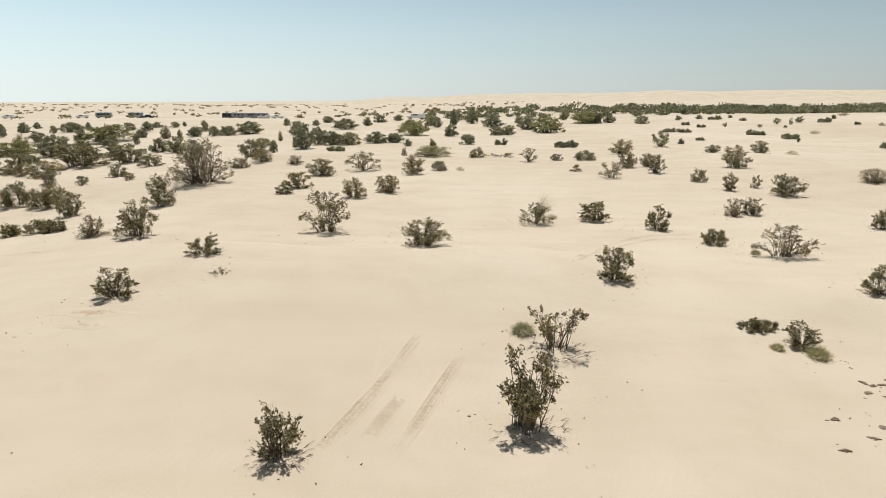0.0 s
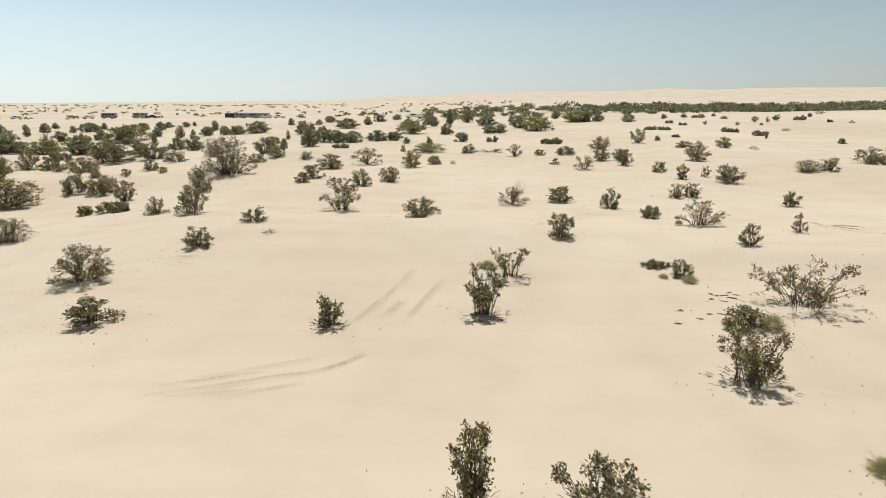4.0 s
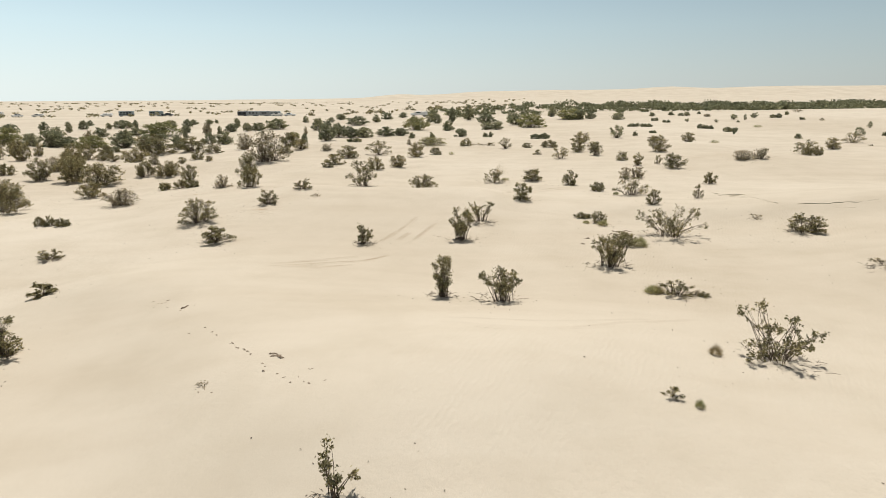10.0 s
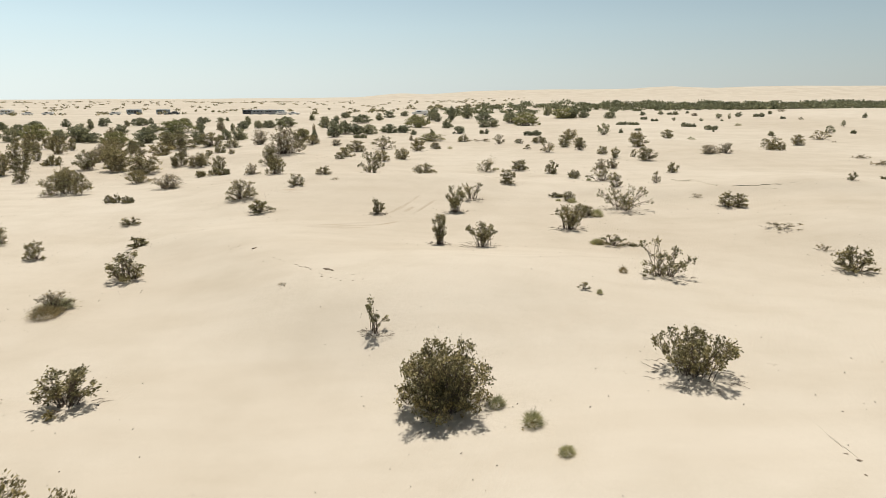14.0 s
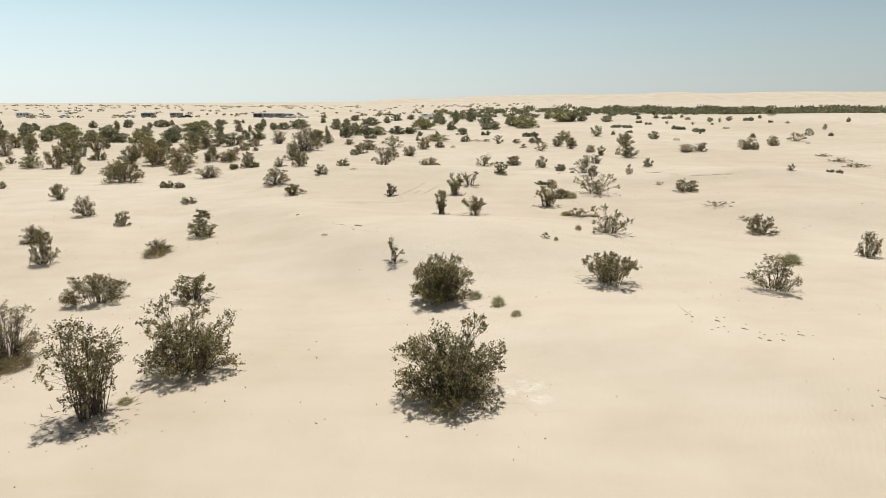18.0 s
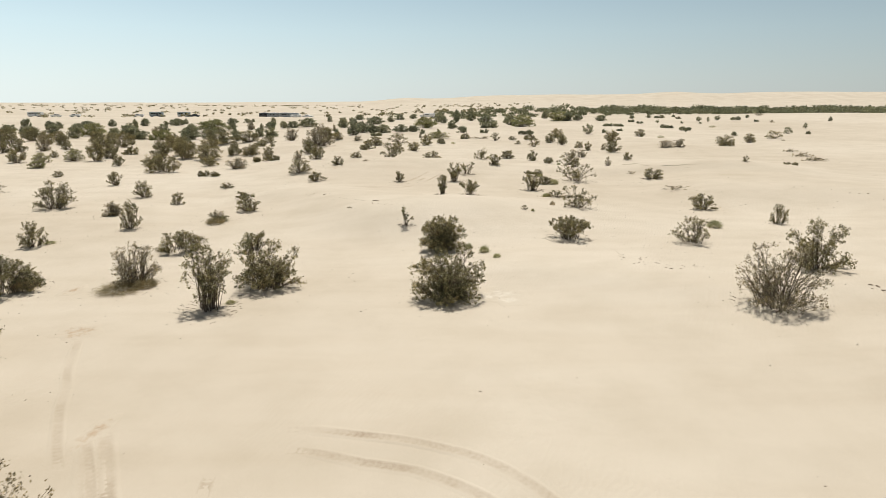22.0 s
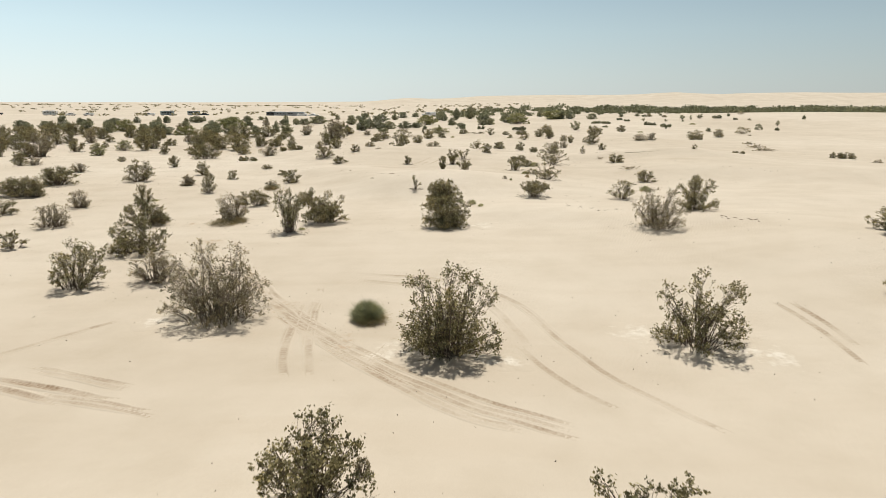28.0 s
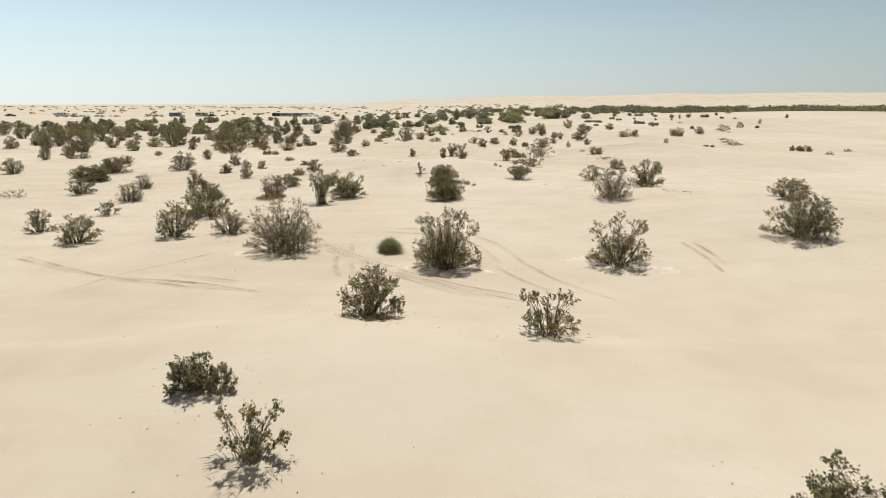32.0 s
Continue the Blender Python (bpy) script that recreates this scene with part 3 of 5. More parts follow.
shrub("C", 18.17, 11.34, 1.98, 1.13)
shrub("C", -11.71, 13.63, 2.25, 1.44)
shrub("C", -9.61, 10.03, 1.64, 0.95)
shrub("P", -20.06, 22.18, 2.73, 1.34)
shrub("C", -24.83, 27.35, 2.24, 1.36)
shrub("C", -27.45, 33.95, 3.91, 2.29)
shrub("C", -30.72, 35.47, 3.11, 2.69)
shrub("D", -27.04, 20.84, 3.48, 2.23)
hero("V", 0.84, 1.24, 0.96, 1.59, ((0, 0.9, 0.32), (-0.5, 0.78, 0.26), (0.4, 0.74, 0.3), (-0.35, 0.5, 0.4), (0.3, 0.46, 0.4), (0, 0.26, 0.42)), 1.1, label="tall narrow creosote bush over a heap of dead twigs")
hero("S", 2.68, 0.67, 1.59, 1.21, ((-0.8, 0.74, 0.22), (-0.45, 0.66, 0.26), (-0.1, 0.76, 0.35), (0.3, 0.8, 0.33), (0.7, 0.66, 0.3), (0.1, 0.48, 0.36)), 1, label="flat-topped creosote bush on bare upright stems")
hero("S", 8.97, -3.79, 2.23, 1.38, ((-0.6, 0.88, 0.14), (-0.75, 0.55, 0.17), (-0.1, 0.88, 0.19), (0.15, 0.94, 0.12), (0, 0.42, 0.34), (0.3, 0.46, 0.28), (0.55, 0.7, 0.16), (0.95, 0.52, 0.19), (0.75, 0.22, 0.15), (-0.6, 0.2, 0.24)), 0.75, label="thin creosote bush with loose hanging sprays")
shrub("S", 5.51, -6.53, 0.42, 0.28)
shrub("B", 5.95, -6.84, 0.19, 0.20)
shrub("D", -20.49, 15.61, 1.85, 0.52)
shrub("C", -16.42, 8.55, 1.15, 0.60)
shrub("C", -13.51, 3.35, 1.00, 0.52)
shrub("C", -11.24, -2.36, 1.76, 1.23)
shrub("P", -11.87, -6.00, 1.30, 0.78)
shrub("C", -17.41, 1.75, 1.03, 1.09)
shrub("C", -21.01, 4.27, 1.49, 1.51)
shrub("C", -26.15, 10.09, 1.36, 1.51)
shrub("C", -15.93, -7.79, 1.28, 1.82)
shrub("P", -19.37, -3.24, 1.26, 0.85)
shrub("B", -11.88, -5.77, 1.01, 0.36)
hero("C", 1.07, -12.85, 2.30, 1.80, ((-0.8, 0.55, 0.26), (-0.6, 0.74, 0.28), (-0.3, 0.82, 0.3), (0.05, 0.84, 0.32), (0.35, 0.8, 0.3), (0.65, 0.7, 0.28), (0.85, 0.48, 0.24), (-0.4, 0.5, 0.4), (0.15, 0.5, 0.45), (0.5, 0.4, 0.38), (-0.6, 0.3, 0.36), (0, 0.26, 0.4)), 1.35, label="dense round creosote bush full to the ground")
shrub("B", 2.25, -12.89, 0.37, 0.30)
shrub("B", 2.94, -13.77, 0.45, 0.37)
shrub("B", 3.41, -15.04, 0.32, 0.22)
hero("S", 7.11, -11.69, 2.25, 1.22, ((-0.8, 0.62, 0.3), (-0.4, 0.8, 0.3), (0, 0.84, 0.3), (0.4, 0.76, 0.3), (0.82, 0.6, 0.3), (0.2, 0.5, 0.34), (-0.3, 0.5, 0.34)), 1.1, label="flat-topped creosote bush on short bare stems")
hero("S", -0.84, -9.27, 0.88, 1.05, ((-0.5, 0.88, 0.34), (0, 0.66, 0.24), (0.6, 0.4, 0.2), (-0.1, 0.45, 0.16)), 0.8, label="half-dead creosote bush with few leaves on thin stems")
shrub("W", 17.90, 5.01, 2.23, 0.32)
hero("D", 1.35, -19.85, 2.74, 1.92, ((-0.85, 0.62, 0.24), (-0.6, 0.82, 0.24), (-0.25, 0.9, 0.22), (0.12, 0.92, 0.24), (0.5, 0.88, 0.24), (0.84, 0.7, 0.26), (0.86, 0.4, 0.26), (-0.84, 0.35, 0.26), (-0.4, 0.55, 0.42), (0.2, 0.55, 0.46), (0.5, 0.38, 0.4), (-0.3, 0.28, 0.4), (0.1, 0.24, 0.4)), 1.35, label="broad dense creosote bush full to the ground")
hero("C", -5.54, -18.14, 2.73, 2.07, ((-0.78, 0.84, 0.28), (-0.3, 0.62, 0.4), (0.2, 0.84, 0.24), (0.35, 0.5, 0.4), (0.86, 0.7, 0.24), (0.7, 0.4, 0.3), (-0.5, 0.36, 0.44), (0, 0.3, 0.4)), 1.1)
hero("V", -6.89, -20.55, 2.15, 2.59, ((-0.6, 0.84, 0.3), (0, 0.88, 0.34), (0.6, 0.74, 0.3), (-0.3, 0.56, 0.4), (0.3, 0.5, 0.4), (0, 0.28, 0.36)), 1.1, label="vase-shaped creosote bush on a fan of stems")
shrub("C", -7.84, -12.26, 1.66, 1.17)
shrub("D", -11.29, -12.42, 2.26, 1.25)
shrub("P", -10.99, -17.50, 2.31, 1.93)
shrub("B", -6.38, -20.00, 0.34, 0.16)
shrub("S", 12.69, -12.39, 2.07, 1.42)
shrub("C", 17.39, -1.52, 1.70, 1.25)
shrub("B", 15.25, -8.61, 0.73, 0.47)
hero("P", 12.10, -21.45, 2.92, 2.19, ((-0.8, 0.5, 0.3), (-0.5, 0.75, 0.28), (-0.1, 0.85, 0.26), (0.3, 0.9, 0.24), (0.7, 0.75, 0.28), (0.85, 0.45, 0.24), (-0.2, 0.5, 0.42), (0.35, 0.5, 0.4), (0, 0.25, 0.35)), 0.8)
hero("C", 15.25, -18.02, 2.53, 2.07, ((-0.75, 0.6, 0.3), (-0.35, 0.82, 0.26), (0.1, 0.88, 0.26), (0.5, 0.82, 0.26), (0.85, 0.6, 0.26), (0.2, 0.5, 0.42), (-0.3, 0.4, 0.4)), 1)
shrub("C", 19.38, -7.07, 1.05, 1.40)
shrub("S", 27.19, 14.56, 0.69, 0.58)
shrub("D", 35.82, 23.48, 1.35, 0.39)
shrub("C", -24.36, -0.84, 2.58, 2.15)
shrub("C", -18.97, -11.46, 1.36, 1.60)
shrub("B", -18.52, -10.88, 0.52, 0.18)
shrub("P", -33.21, 5.68, 2.10, 1.14)
shrub("P", -22.38, -13.10, 1.64, 1.43)
shrub("C", -30.67, -1.59, 2.16, 1.72)
shrub("D", -15.54, -18.59, 2.73, 1.70)
hero("C", -12.89, -24.89, 2.98, 1.67, ((-0.8, 0.6, 0.26), (-0.4, 0.8, 0.26), (0, 0.86, 0.26), (0.45, 0.8, 0.26), (0.85, 0.55, 0.26), (0.1, 0.45, 0.44), (-0.4, 0.4, 0.4)), 1.1)
shrub("P", -9.94, -29.37, 2.37, 1.40)
hero("P", -5.95, -33.65, 3.50, 2.85, ((-0.85, 0.5, 0.28), (-0.65, 0.72, 0.26), (-0.3, 0.86, 0.26), (0.05, 0.93, 0.24), (0.4, 0.86, 0.26), (0.7, 0.7, 0.26), (0.88, 0.45, 0.26), (-0.4, 0.5, 0.42), (0.1, 0.55, 0.46), (0.5, 0.42, 0.4), (-0.65, 0.28, 0.34), (0, 0.24, 0.4), (0.6, 0.24, 0.34)), 0.9, label="large rounded grey-brown shrub of fine dry twigs")
shrub("B", -1.04, -33.89, 0.92, 0.71)
hero("D", 1.59, -36.35, 3.09, 2.75, ((-0.72, 0.74, 0.28), (-0.25, 0.8, 0.26), (0.1, 0.84, 0.28), (0.45, 0.94, 0.24), (0.8, 0.66, 0.26), (0.86, 0.3, 0.25), (-0.8, 0.36, 0.3), (0, 0.46, 0.44), (0.4, 0.4, 0.4), (-0.4, 0.34, 0.4)), 1.15, label="tall dark green creosote bush with ragged top")
hero("C", 9.00, -35.35, 2.80, 2.45, ((-0.76, 0.7, 0.24), (-0.3, 0.84, 0.24), (0.1, 0.93, 0.22), (0.5, 0.84, 0.26), (0.86, 0.74, 0.22), (0.7, 0.4, 0.34), (-0.5, 0.4, 0.34), (0.1, 0.5, 0.44)), 1)
shrub("C", -12.51, -30.30, 2.21, 2.19)
shrub("S", -19.47, -23.85, 1.43, 1.03)
shrub("P", -20.51, -18.95, 2.22, 1.60)
shrub("C", -28.79, -8.87, 3.13, 1.58)
shrub("C", -25.88, -15.63, 2.30, 1.33)
shrub("C", -28.99, -8.54, 3.43, 1.53)
shrub("C", -29.81, -2.99, 3.21, 1.88)
hero("C", -0.60, -44.19, 2.10, 1.58, ((-0.8, 0.45, 0.24), (-0.4, 0.78, 0.28), (0, 0.85, 0.3), (0.3, 0.86, 0.3), (0.65, 0.66, 0.28), (0, 0.5, 0.46), (0.85, 0.3, 0.22)), 1.3)
shrub("P", 0.03, -42.98, 0.37, 0.43)
hero("S", 4.61, -44.86, 2.00, 1.66, ((-0.8, 0.74, 0.2), (-0.55, 0.9, 0.15), (0, 0.74, 0.25), (0.3, 0.84, 0.2), (0.76, 0.7, 0.24), (-0.6, 0.35, 0.3), (0, 0.3, 0.4), (0.7, 0.3, 0.3)), 1, label="creosote bush with a gap in its leafy crown")
hero("D", -3.90, -49.34, 1.18, 0.93, ((-0.7, 0.6, 0.36), (-0.2, 0.72, 0.38), (0.35, 0.7, 0.36), (0.75, 0.5, 0.34), (0, 0.35, 0.5)), 1.3)
shrub("D", -3.19, -49.47, 0.71, 0.81)
hero("V", -1.84, -51.75, 1.58, 1.22, ((-0.76, 0.74, 0.2), (-0.45, 0.52, 0.22), (-0.15, 0.7, 0.2), (0.2, 0.94, 0.22), (0.55, 0.78, 0.2), (0.3, 0.5, 0.35), (0.9, 0.45, 0.2), (0, 0.26, 0.3)), 1.05, label="ragged creosote bush with uneven tall sprays")
hero("C", 8.35, -52.60, 1.45, 1.12, ((-0.7, 0.55, 0.28), (-0.3, 0.8, 0.26), (0.1, 0.88, 0.26), (0.5, 0.76, 0.28), (0.8, 0.5, 0.26), (0, 0.42, 0.42)), 1)
hero("C", 18.50, -32.27, 3.41, 2.37, ((-0.85, 0.5, 0.26), (-0.5, 0.78, 0.26), (-0.1, 0.88, 0.24), (0.3, 0.8, 0.28), (0.7, 0.65, 0.3), (0.9, 0.35, 0.24), (-0.2, 0.45, 0.44), (0.4, 0.4, 0.42)), 1.15)
shrub("C", 21.11, -25.85, 2.74, 1.52)
shrub("C", -16.87, -31.54, 2.32, 1.71)
shrub("C", -20.50, -28.86, 1.53, 1.52)
shrub("W", -29.89, -17.18, 1.88, 0.82)
shrub("P", -19.26, -3.31, 1.39, 1.05)
shrub("C", -12.64, 82.90, 5.54, 1.81)
shrub("L", -4.20, 100.33, 5.02, 2.81)
shrub("C", 7.61, 79.99, 1.79, 0.84)
shrub("C", 9.64, 100.36, 4.02, 1.76)
shrub("D", 15.09, 76.71, 2.79, 0.94)
shrub("C", 3.55, 81.67, 2.28, 1.58)
shrub("C", 1.61, 97.70, 2.39, 2.14)
shrub("C", -7.40, 85.28, 4.94, 1.79)
shrub("C", -16.51, 77.48, 3.11, 3.39)
shrub("C", -15.97, 83.95, 2.62, 2.65)
shrub("P", -12.90, 56.74, 1.78, 0.90)
shrub("P", -15.76, 41.87, 4.45, 3.31)
shrub("C", -17.36, 55.37, 1.86, 1.07)
shrub("C", -16.25, 58.39, 2.35, 1.54)
shrub("C", -19.21, 64.85, 3.25, 2.16)
shrub("C", -33.41, 79.16, 4.85, 2.08)
shrub("C", -33.52, 68.80, 4.61, 2.42)
shrub("C", -26.30, 51.75, 1.86, 1.28)
shrub("C", -28.28, 62.40, 2.79, 1.37)
shrub("C", -38.21, 67.89, 6.07, 2.98)
shrub("C", -47.00, 77.20, 4.31, 3.05)
shrub("L", -50.80, 98.36, 7.66, 2.92)
shrub("L", -54.90, 82.95, 5.09, 2.55)
shrub("C", -24.50, 43.32, 1.08, 0.77)
shrub("C", -35.98, 57.66, 3.88, 2.13)
shrub("C", -41.31, 61.68, 3.11, 1.20)
shrub("L", 17.97, 108.19, 5.78, 3.22)
shrub("C", 16.53, 121.83, 4.61, 2.98)
shrub("C", 10.70, 131.59, 4.97, 2.76)
shrub("L", 32.16, 142.59, 7.92, 2.99)
shrub("C", 35.39, 140.42, 5.62, 2.45)
shrub("C", -31.52, 106.61, 4.74, 2.33)
shrub("C", -34.35, 104.00, 3.47, 1.82)
shrub("C", -17.20, 117.25, 4.69, 2.25)
shrub("C", 36.72, 100.50, 3.36, 0.70)
shrub("D", 47.05, 95.55, 2.45, 0.84)
shrub("D", 48.52, 88.29, 2.27, 0.93)
shrub("B", 58.40, 99.86, 1.43, 0.52)
shrub("Y", -11.14, -18.40, 1.67, 0.30)
shrub("Y", -10.35, -17.99, 0.81, 0.40)
shrub("Y", -15.20, -17.75, 0.92, 0.44)
shrub("Y", -14.99, -18.29, 0.84, 0.47)
shrub("Y", -0.96, -33.95, 1.09, 0.36)
shrub("Y", 8.20, 2.53, 0.51, 0.28)
shrub("Y", 7.49, -3.91, 0.29, 0.29)
shrub("Y", -11.79, -6.62, 0.94, 0.42)
shrub("W", -4.32, -5.69, 0.36, 0.12)
shrub("W", 43.46, 35.57, 2.59, 0.65)
shrub("W", 41.75, 30.45, 1.96, 0.54)
shrub("D", 46.64, 20.81, 3.13, 0.88)
shrub("W", 47.40, 15.88, 1.42, 0.52)
shrub("W", 52.48, 20.57, 1.37, 0.62)
shrub("S", 56.06, 67.88, 3.06, 1.53)
shrub("W", 45.30, 41.87, 1.94, 0.53)
shrub("W", 43.19, 31.46, 2.43, 0.47)
shrub("W", 17.88, 1.37, 0.83, 0.33)

# ---- the thicket and the plants round the bare sand ----
shrub("C", -70.64, 109.40, 2.11, 2.18)
shrub("C", -76.24, 122.06, 1.50, 1.32)
shrub("C", -65.80, 109.63, 1.35, 1.59)
shrub("D", -64.23, 112.47, 3.75, 2.03)
shrub("C", -64.56, 118.40, 1.45, 1.50)
shrub("C", -48.08, 92.90, 2.46, 1.18)
shrub("C", -56.00, 116.31, 2.45, 1.68)
shrub("C", -51.66, 113.45, 1.99, 2.05)
shrub("C", -54.01, 123.01, 2.37, 1.33)
shrub("C", -47.81, 102.79, 2.17, 1.68)
shrub("C", -43.90, 92.92, 0.98, 1.86)
shrub("P", -42.64, 99.94, 1.94, 2.36)
shrub("C", -51.09, 124.30, 1.96, 1.35)
shrub("C", -50.75, 128.16, 1.01, 1.04)
shrub("C", -39.83, 98.39, 1.04, 1.78)
shrub("C", -39.03, 102.29, 2.70, 1.85)
shrub("C", -41.13, 112.65, 1.58, 2.24)
shrub("C", -36.06, 102.81, 1.99, 1.86)
shrub("C", -68.93, 101.38, 1.43, 2.39)
shrub("P", -59.54, 91.12, 2.41, 1.99)
shrub("C", -60.78, 97.11, 2.74, 1.94)
shrub("D", -45.38, 70.20, 2.49, 1.15)
shrub("C", -53.51, 91.05, 2.09, 1.99)
shrub("C", -44.14, 78.71, 2.93, 2.15)
shrub("C", -39.52, 72.78, 1.55, 1.33)
shrub("C", -23.79, 48.48, 1.04, 0.71)
shrub("P", -25.26, 65.66, 2.91, 2.52)
shrub("P", -28.35, 45.89, 1.40, 1.52)
shrub("L", -22.48, 81.11, 2.29, 1.48)
shrub("C", -19.00, 72.88, 1.03, 1.73)
shrub("P", -22.71, 91.43, 0.81, 1.66)
shrub("C", -30.85, 129.89, 1.59, 1.88)
shrub("C", -22.54, 101.76, 2.69, 2.77)
shrub("C", -24.92, 129.87, 1.59, 1.41)
shrub("C", -24.58, 142.48, 3.00, 1.80)
shrub("C", -14.70, 130.08, 2.05, 2.12)
shrub("C", -13.70, 146.28, 3.33, 2.11)
shrub("C", -10.59, 163.44, 2.86, 1.77)
shrub("C", -2.19, 132.32, 2.79, 2.63)
shrub("C", -3.97, 79.32, 1.12, 1.01)
shrub("C", -0.95, 79.30, 0.98, 1.01)
shrub("P", -3.70, 66.70, 0.71, 1.10)
shrub("D", -11.95, 73.15, 1.81, 0.67)
shrub("C", -0.65, 126.38, 2.44, 2.51)
shrub("C", 2.84, 134.08, 2.12, 3.88)
shrub("C", 7.07, 143.85, 3.78, 4.16)
shrub("C", 17.61, 144.31, 2.03, 2.35)
shrub("C", 30.57, 159.23, 2.79, 3.45)
shrub("C", 42.06, 134.54, 3.54, 1.95)
shrub("C", 52.49, 141.81, 1.49, 1.15)
shrub("C", 57.79, 143.88, 1.77, 1.04)
shrub("D", 58.83, 140.03, 1.47, 0.76)
shrub("C", 59.98, 139.26, 1.71, 1.13)
shrub("C", 65.07, 144.68, 1.01, 0.78)
shrub("P", 62.25, 132.56, 1.63, 0.84)
shrub("S", 51.89, 117.04, 0.93, 0.95)
shrub("D", 47.59, 124.77, 1.53, 0.68)
shrub("D", 47.67, 117.54, 1.45, 0.64)
shrub("S", 56.66, 113.95, 0.80, 0.72)
shrub("S", 63.36, 120.94, 1.70, 1.31)
shrub("C", 60.73, 112.91, 0.60, 0.41)
shrub("S", 64.94, 119.12, 0.84, 1.40)
shrub("S", 69.17, 123.79, 1.74, 1.34)
shrub("V", 46.74, 83.27, 0.29, 0.68)
shrub("D", 73.15, 122.25, 2.58, 1.00)
shrub("C", 79.42, 130.03, 1.14, 0.94)
shrub("W", 86.05, 138.05, 2.90, 1.00)
shrub("D", 75.42, 116.03, 1.22, 0.53)
shrub("W", 77.62, 112.92, 1.39, 0.82)
shrub("D", 38.11, 99.85, 1.58, 0.54)
shrub("C", 30.09, 79.75, 0.71, 0.65)
shrub("D", 34.05, 83.88, 1.04, 0.38)
shrub("C", 52.50, 75.24, 1.07, 0.83)
shrub("L", -66.85, 80.68, 4.90, 2.94)
shrub("C", -79.07, 100.10, 3.60, 1.96)
shrub("C", -77.14, 107.07, 2.01, 1.84)
shrub("C", -64.87, 90.20, 3.31, 2.41)
shrub("C", -52.94, 58.51, 1.68, 1.73)
shrub("C", -49.00, 56.71, 2.73, 2.96)
shrub("C", -51.18, 63.63, 1.64, 1.99)
shrub("D", -39.45, 39.85, 2.14, 1.21)
shrub("C", -43.58, 43.71, 1.14, 1.88)
shrub("P", -36.04, 41.93, 1.77, 1.71)
shrub("C", -36.54, 46.04, 2.36, 2.73)
shrub("C", -30.86, 27.20, 2.56, 1.76)
shrub("S", 65.10, 80.96, 1.60, 1.46)
shrub("S", 76.32, 95.75, 1.02, 1.46)
shrub("D", 68.42, 79.93, 0.88, 0.72)
shrub("C", 91.85, 113.77, 0.94, 1.21)
shrub("W", 55.23, 63.13, 0.73, 0.30)
shrub("C", -81.33, 82.93, 2.31, 3.25)
shrub("D", -84.85, 97.57, 4.24, 1.94)
shrub("P", -54.05, 45.10, 2.16, 2.67)
shrub("L", -44.46, 29.28, 2.21, 1.32)
shrub("L", -42.28, 31.85, 2.30, 1.75)
shrub("C", -39.56, 31.88, 2.42, 2.80)
shrub("C", -46.60, 35.17, 1.14, 1.05)
shrub("C", -69.29, 65.99, 3.62, 2.79)
shrub("C", -63.22, 60.88, 2.58, 1.95)
shrub("C", -66.40, 68.57, 2.78, 2.10)
shrub("C", -67.03, 74.49, 2.93, 2.62)
shrub("C", -34.98, 27.79, 1.48, 1.52)
shrub("C", -72.57, 85.03, 2.57, 2.42)
shrub("C", -34.66, 16.28, 1.13, 0.77)
shrub("C", -52.49, 47.66, 1.49, 1.53)
shrub("C", -51.65, 21.02, 2.05, 2.96)
shrub("C", -76.08, 57.45, 2.41, 2.48)
shrub("C", -78.97, 64.89, 1.71, 1.76)
shrub("C", -81.27, 71.81, 2.26, 2.09)
shrub("C", -42.30, 10.88, 1.43, 1.47)
shrub("C", -44.86, 10.06, 1.53, 1.69)
shrub("C", -56.14, 30.99, 2.31, 2.38)
shrub("P", -47.02, 21.34, 3.43, 3.11)
shrub("C", -63.29, 45.26, 2.69, 2.77)
shrub("C", -68.79, 59.56, 3.47, 3.15)
shrub("C", -56.14, 43.05, 2.45, 2.16)
shrub("C", -64.05, 40.39, 2.56, 2.28)
shrub("C", -59.45, 32.99, 2.36, 2.05)
shrub("P", -60.61, 32.72, 2.04, 2.36)
shrub("C", -48.23, 21.07, 2.73, 2.19)
shrub("P", -53.85, 33.58, 2.85, 2.69)
shrub("C", -72.37, 62.88, 3.15, 2.31)
shrub("C", -66.12, 47.54, 2.56, 2.20)
shrub("C", -82.88, 65.11, 2.35, 2.14)
shrub("C", -59.31, 58.11, 2.62, 2.42)
shrub("C", -68.84, 68.81, 2.64, 1.98)
shrub("C", -44.17, 41.94, 3.46, 2.94)
shrub("C", -60.23, 81.62, 4.36, 3.15)
shrub("C", -62.19, 79.37, 2.86, 2.38)
shrub("C", -39.76, 35.05, 2.41, 1.61)
shrub("C", -57.15, 41.50, 2.59, 2.07)
shrub("L", -41.53, 23.97, 1.84, 0.99)
shrub("P", -41.29, 11.66, 1.80, 1.08)
shrub("C", -57.40, 64.24, 3.02, 2.67)
shrub("C", -55.16, 65.03, 2.33, 2.33)
shrub("C", -34.21, 36.56, 2.58, 2.19)
shrub("C", -32.43, 38.41, 2.38, 2.64)
shrub("P", -44.25, 58.13, 2.34, 1.84)
shrub("C", -59.61, 84.66, 3.63, 1.92)
shrub("C", -55.79, 100.02, 2.75, 1.91)
shrub("C", -36.83, 72.45, 2.46, 2.29)
shrub("C", -44.03, 62.03, 2.63, 2.48)
shrub("C", -43.41, 65.14, 2.27, 1.82)
shrub("C", -81.65, 56.07, 3.15, 2.73)
shrub("C", -72.84, 47.95, 3.33, 2.74)
shrub("C", -59.96, 26.30, 2.37, 2.06)
shrub("C", -72.76, 57.45, 3.61, 2.55)
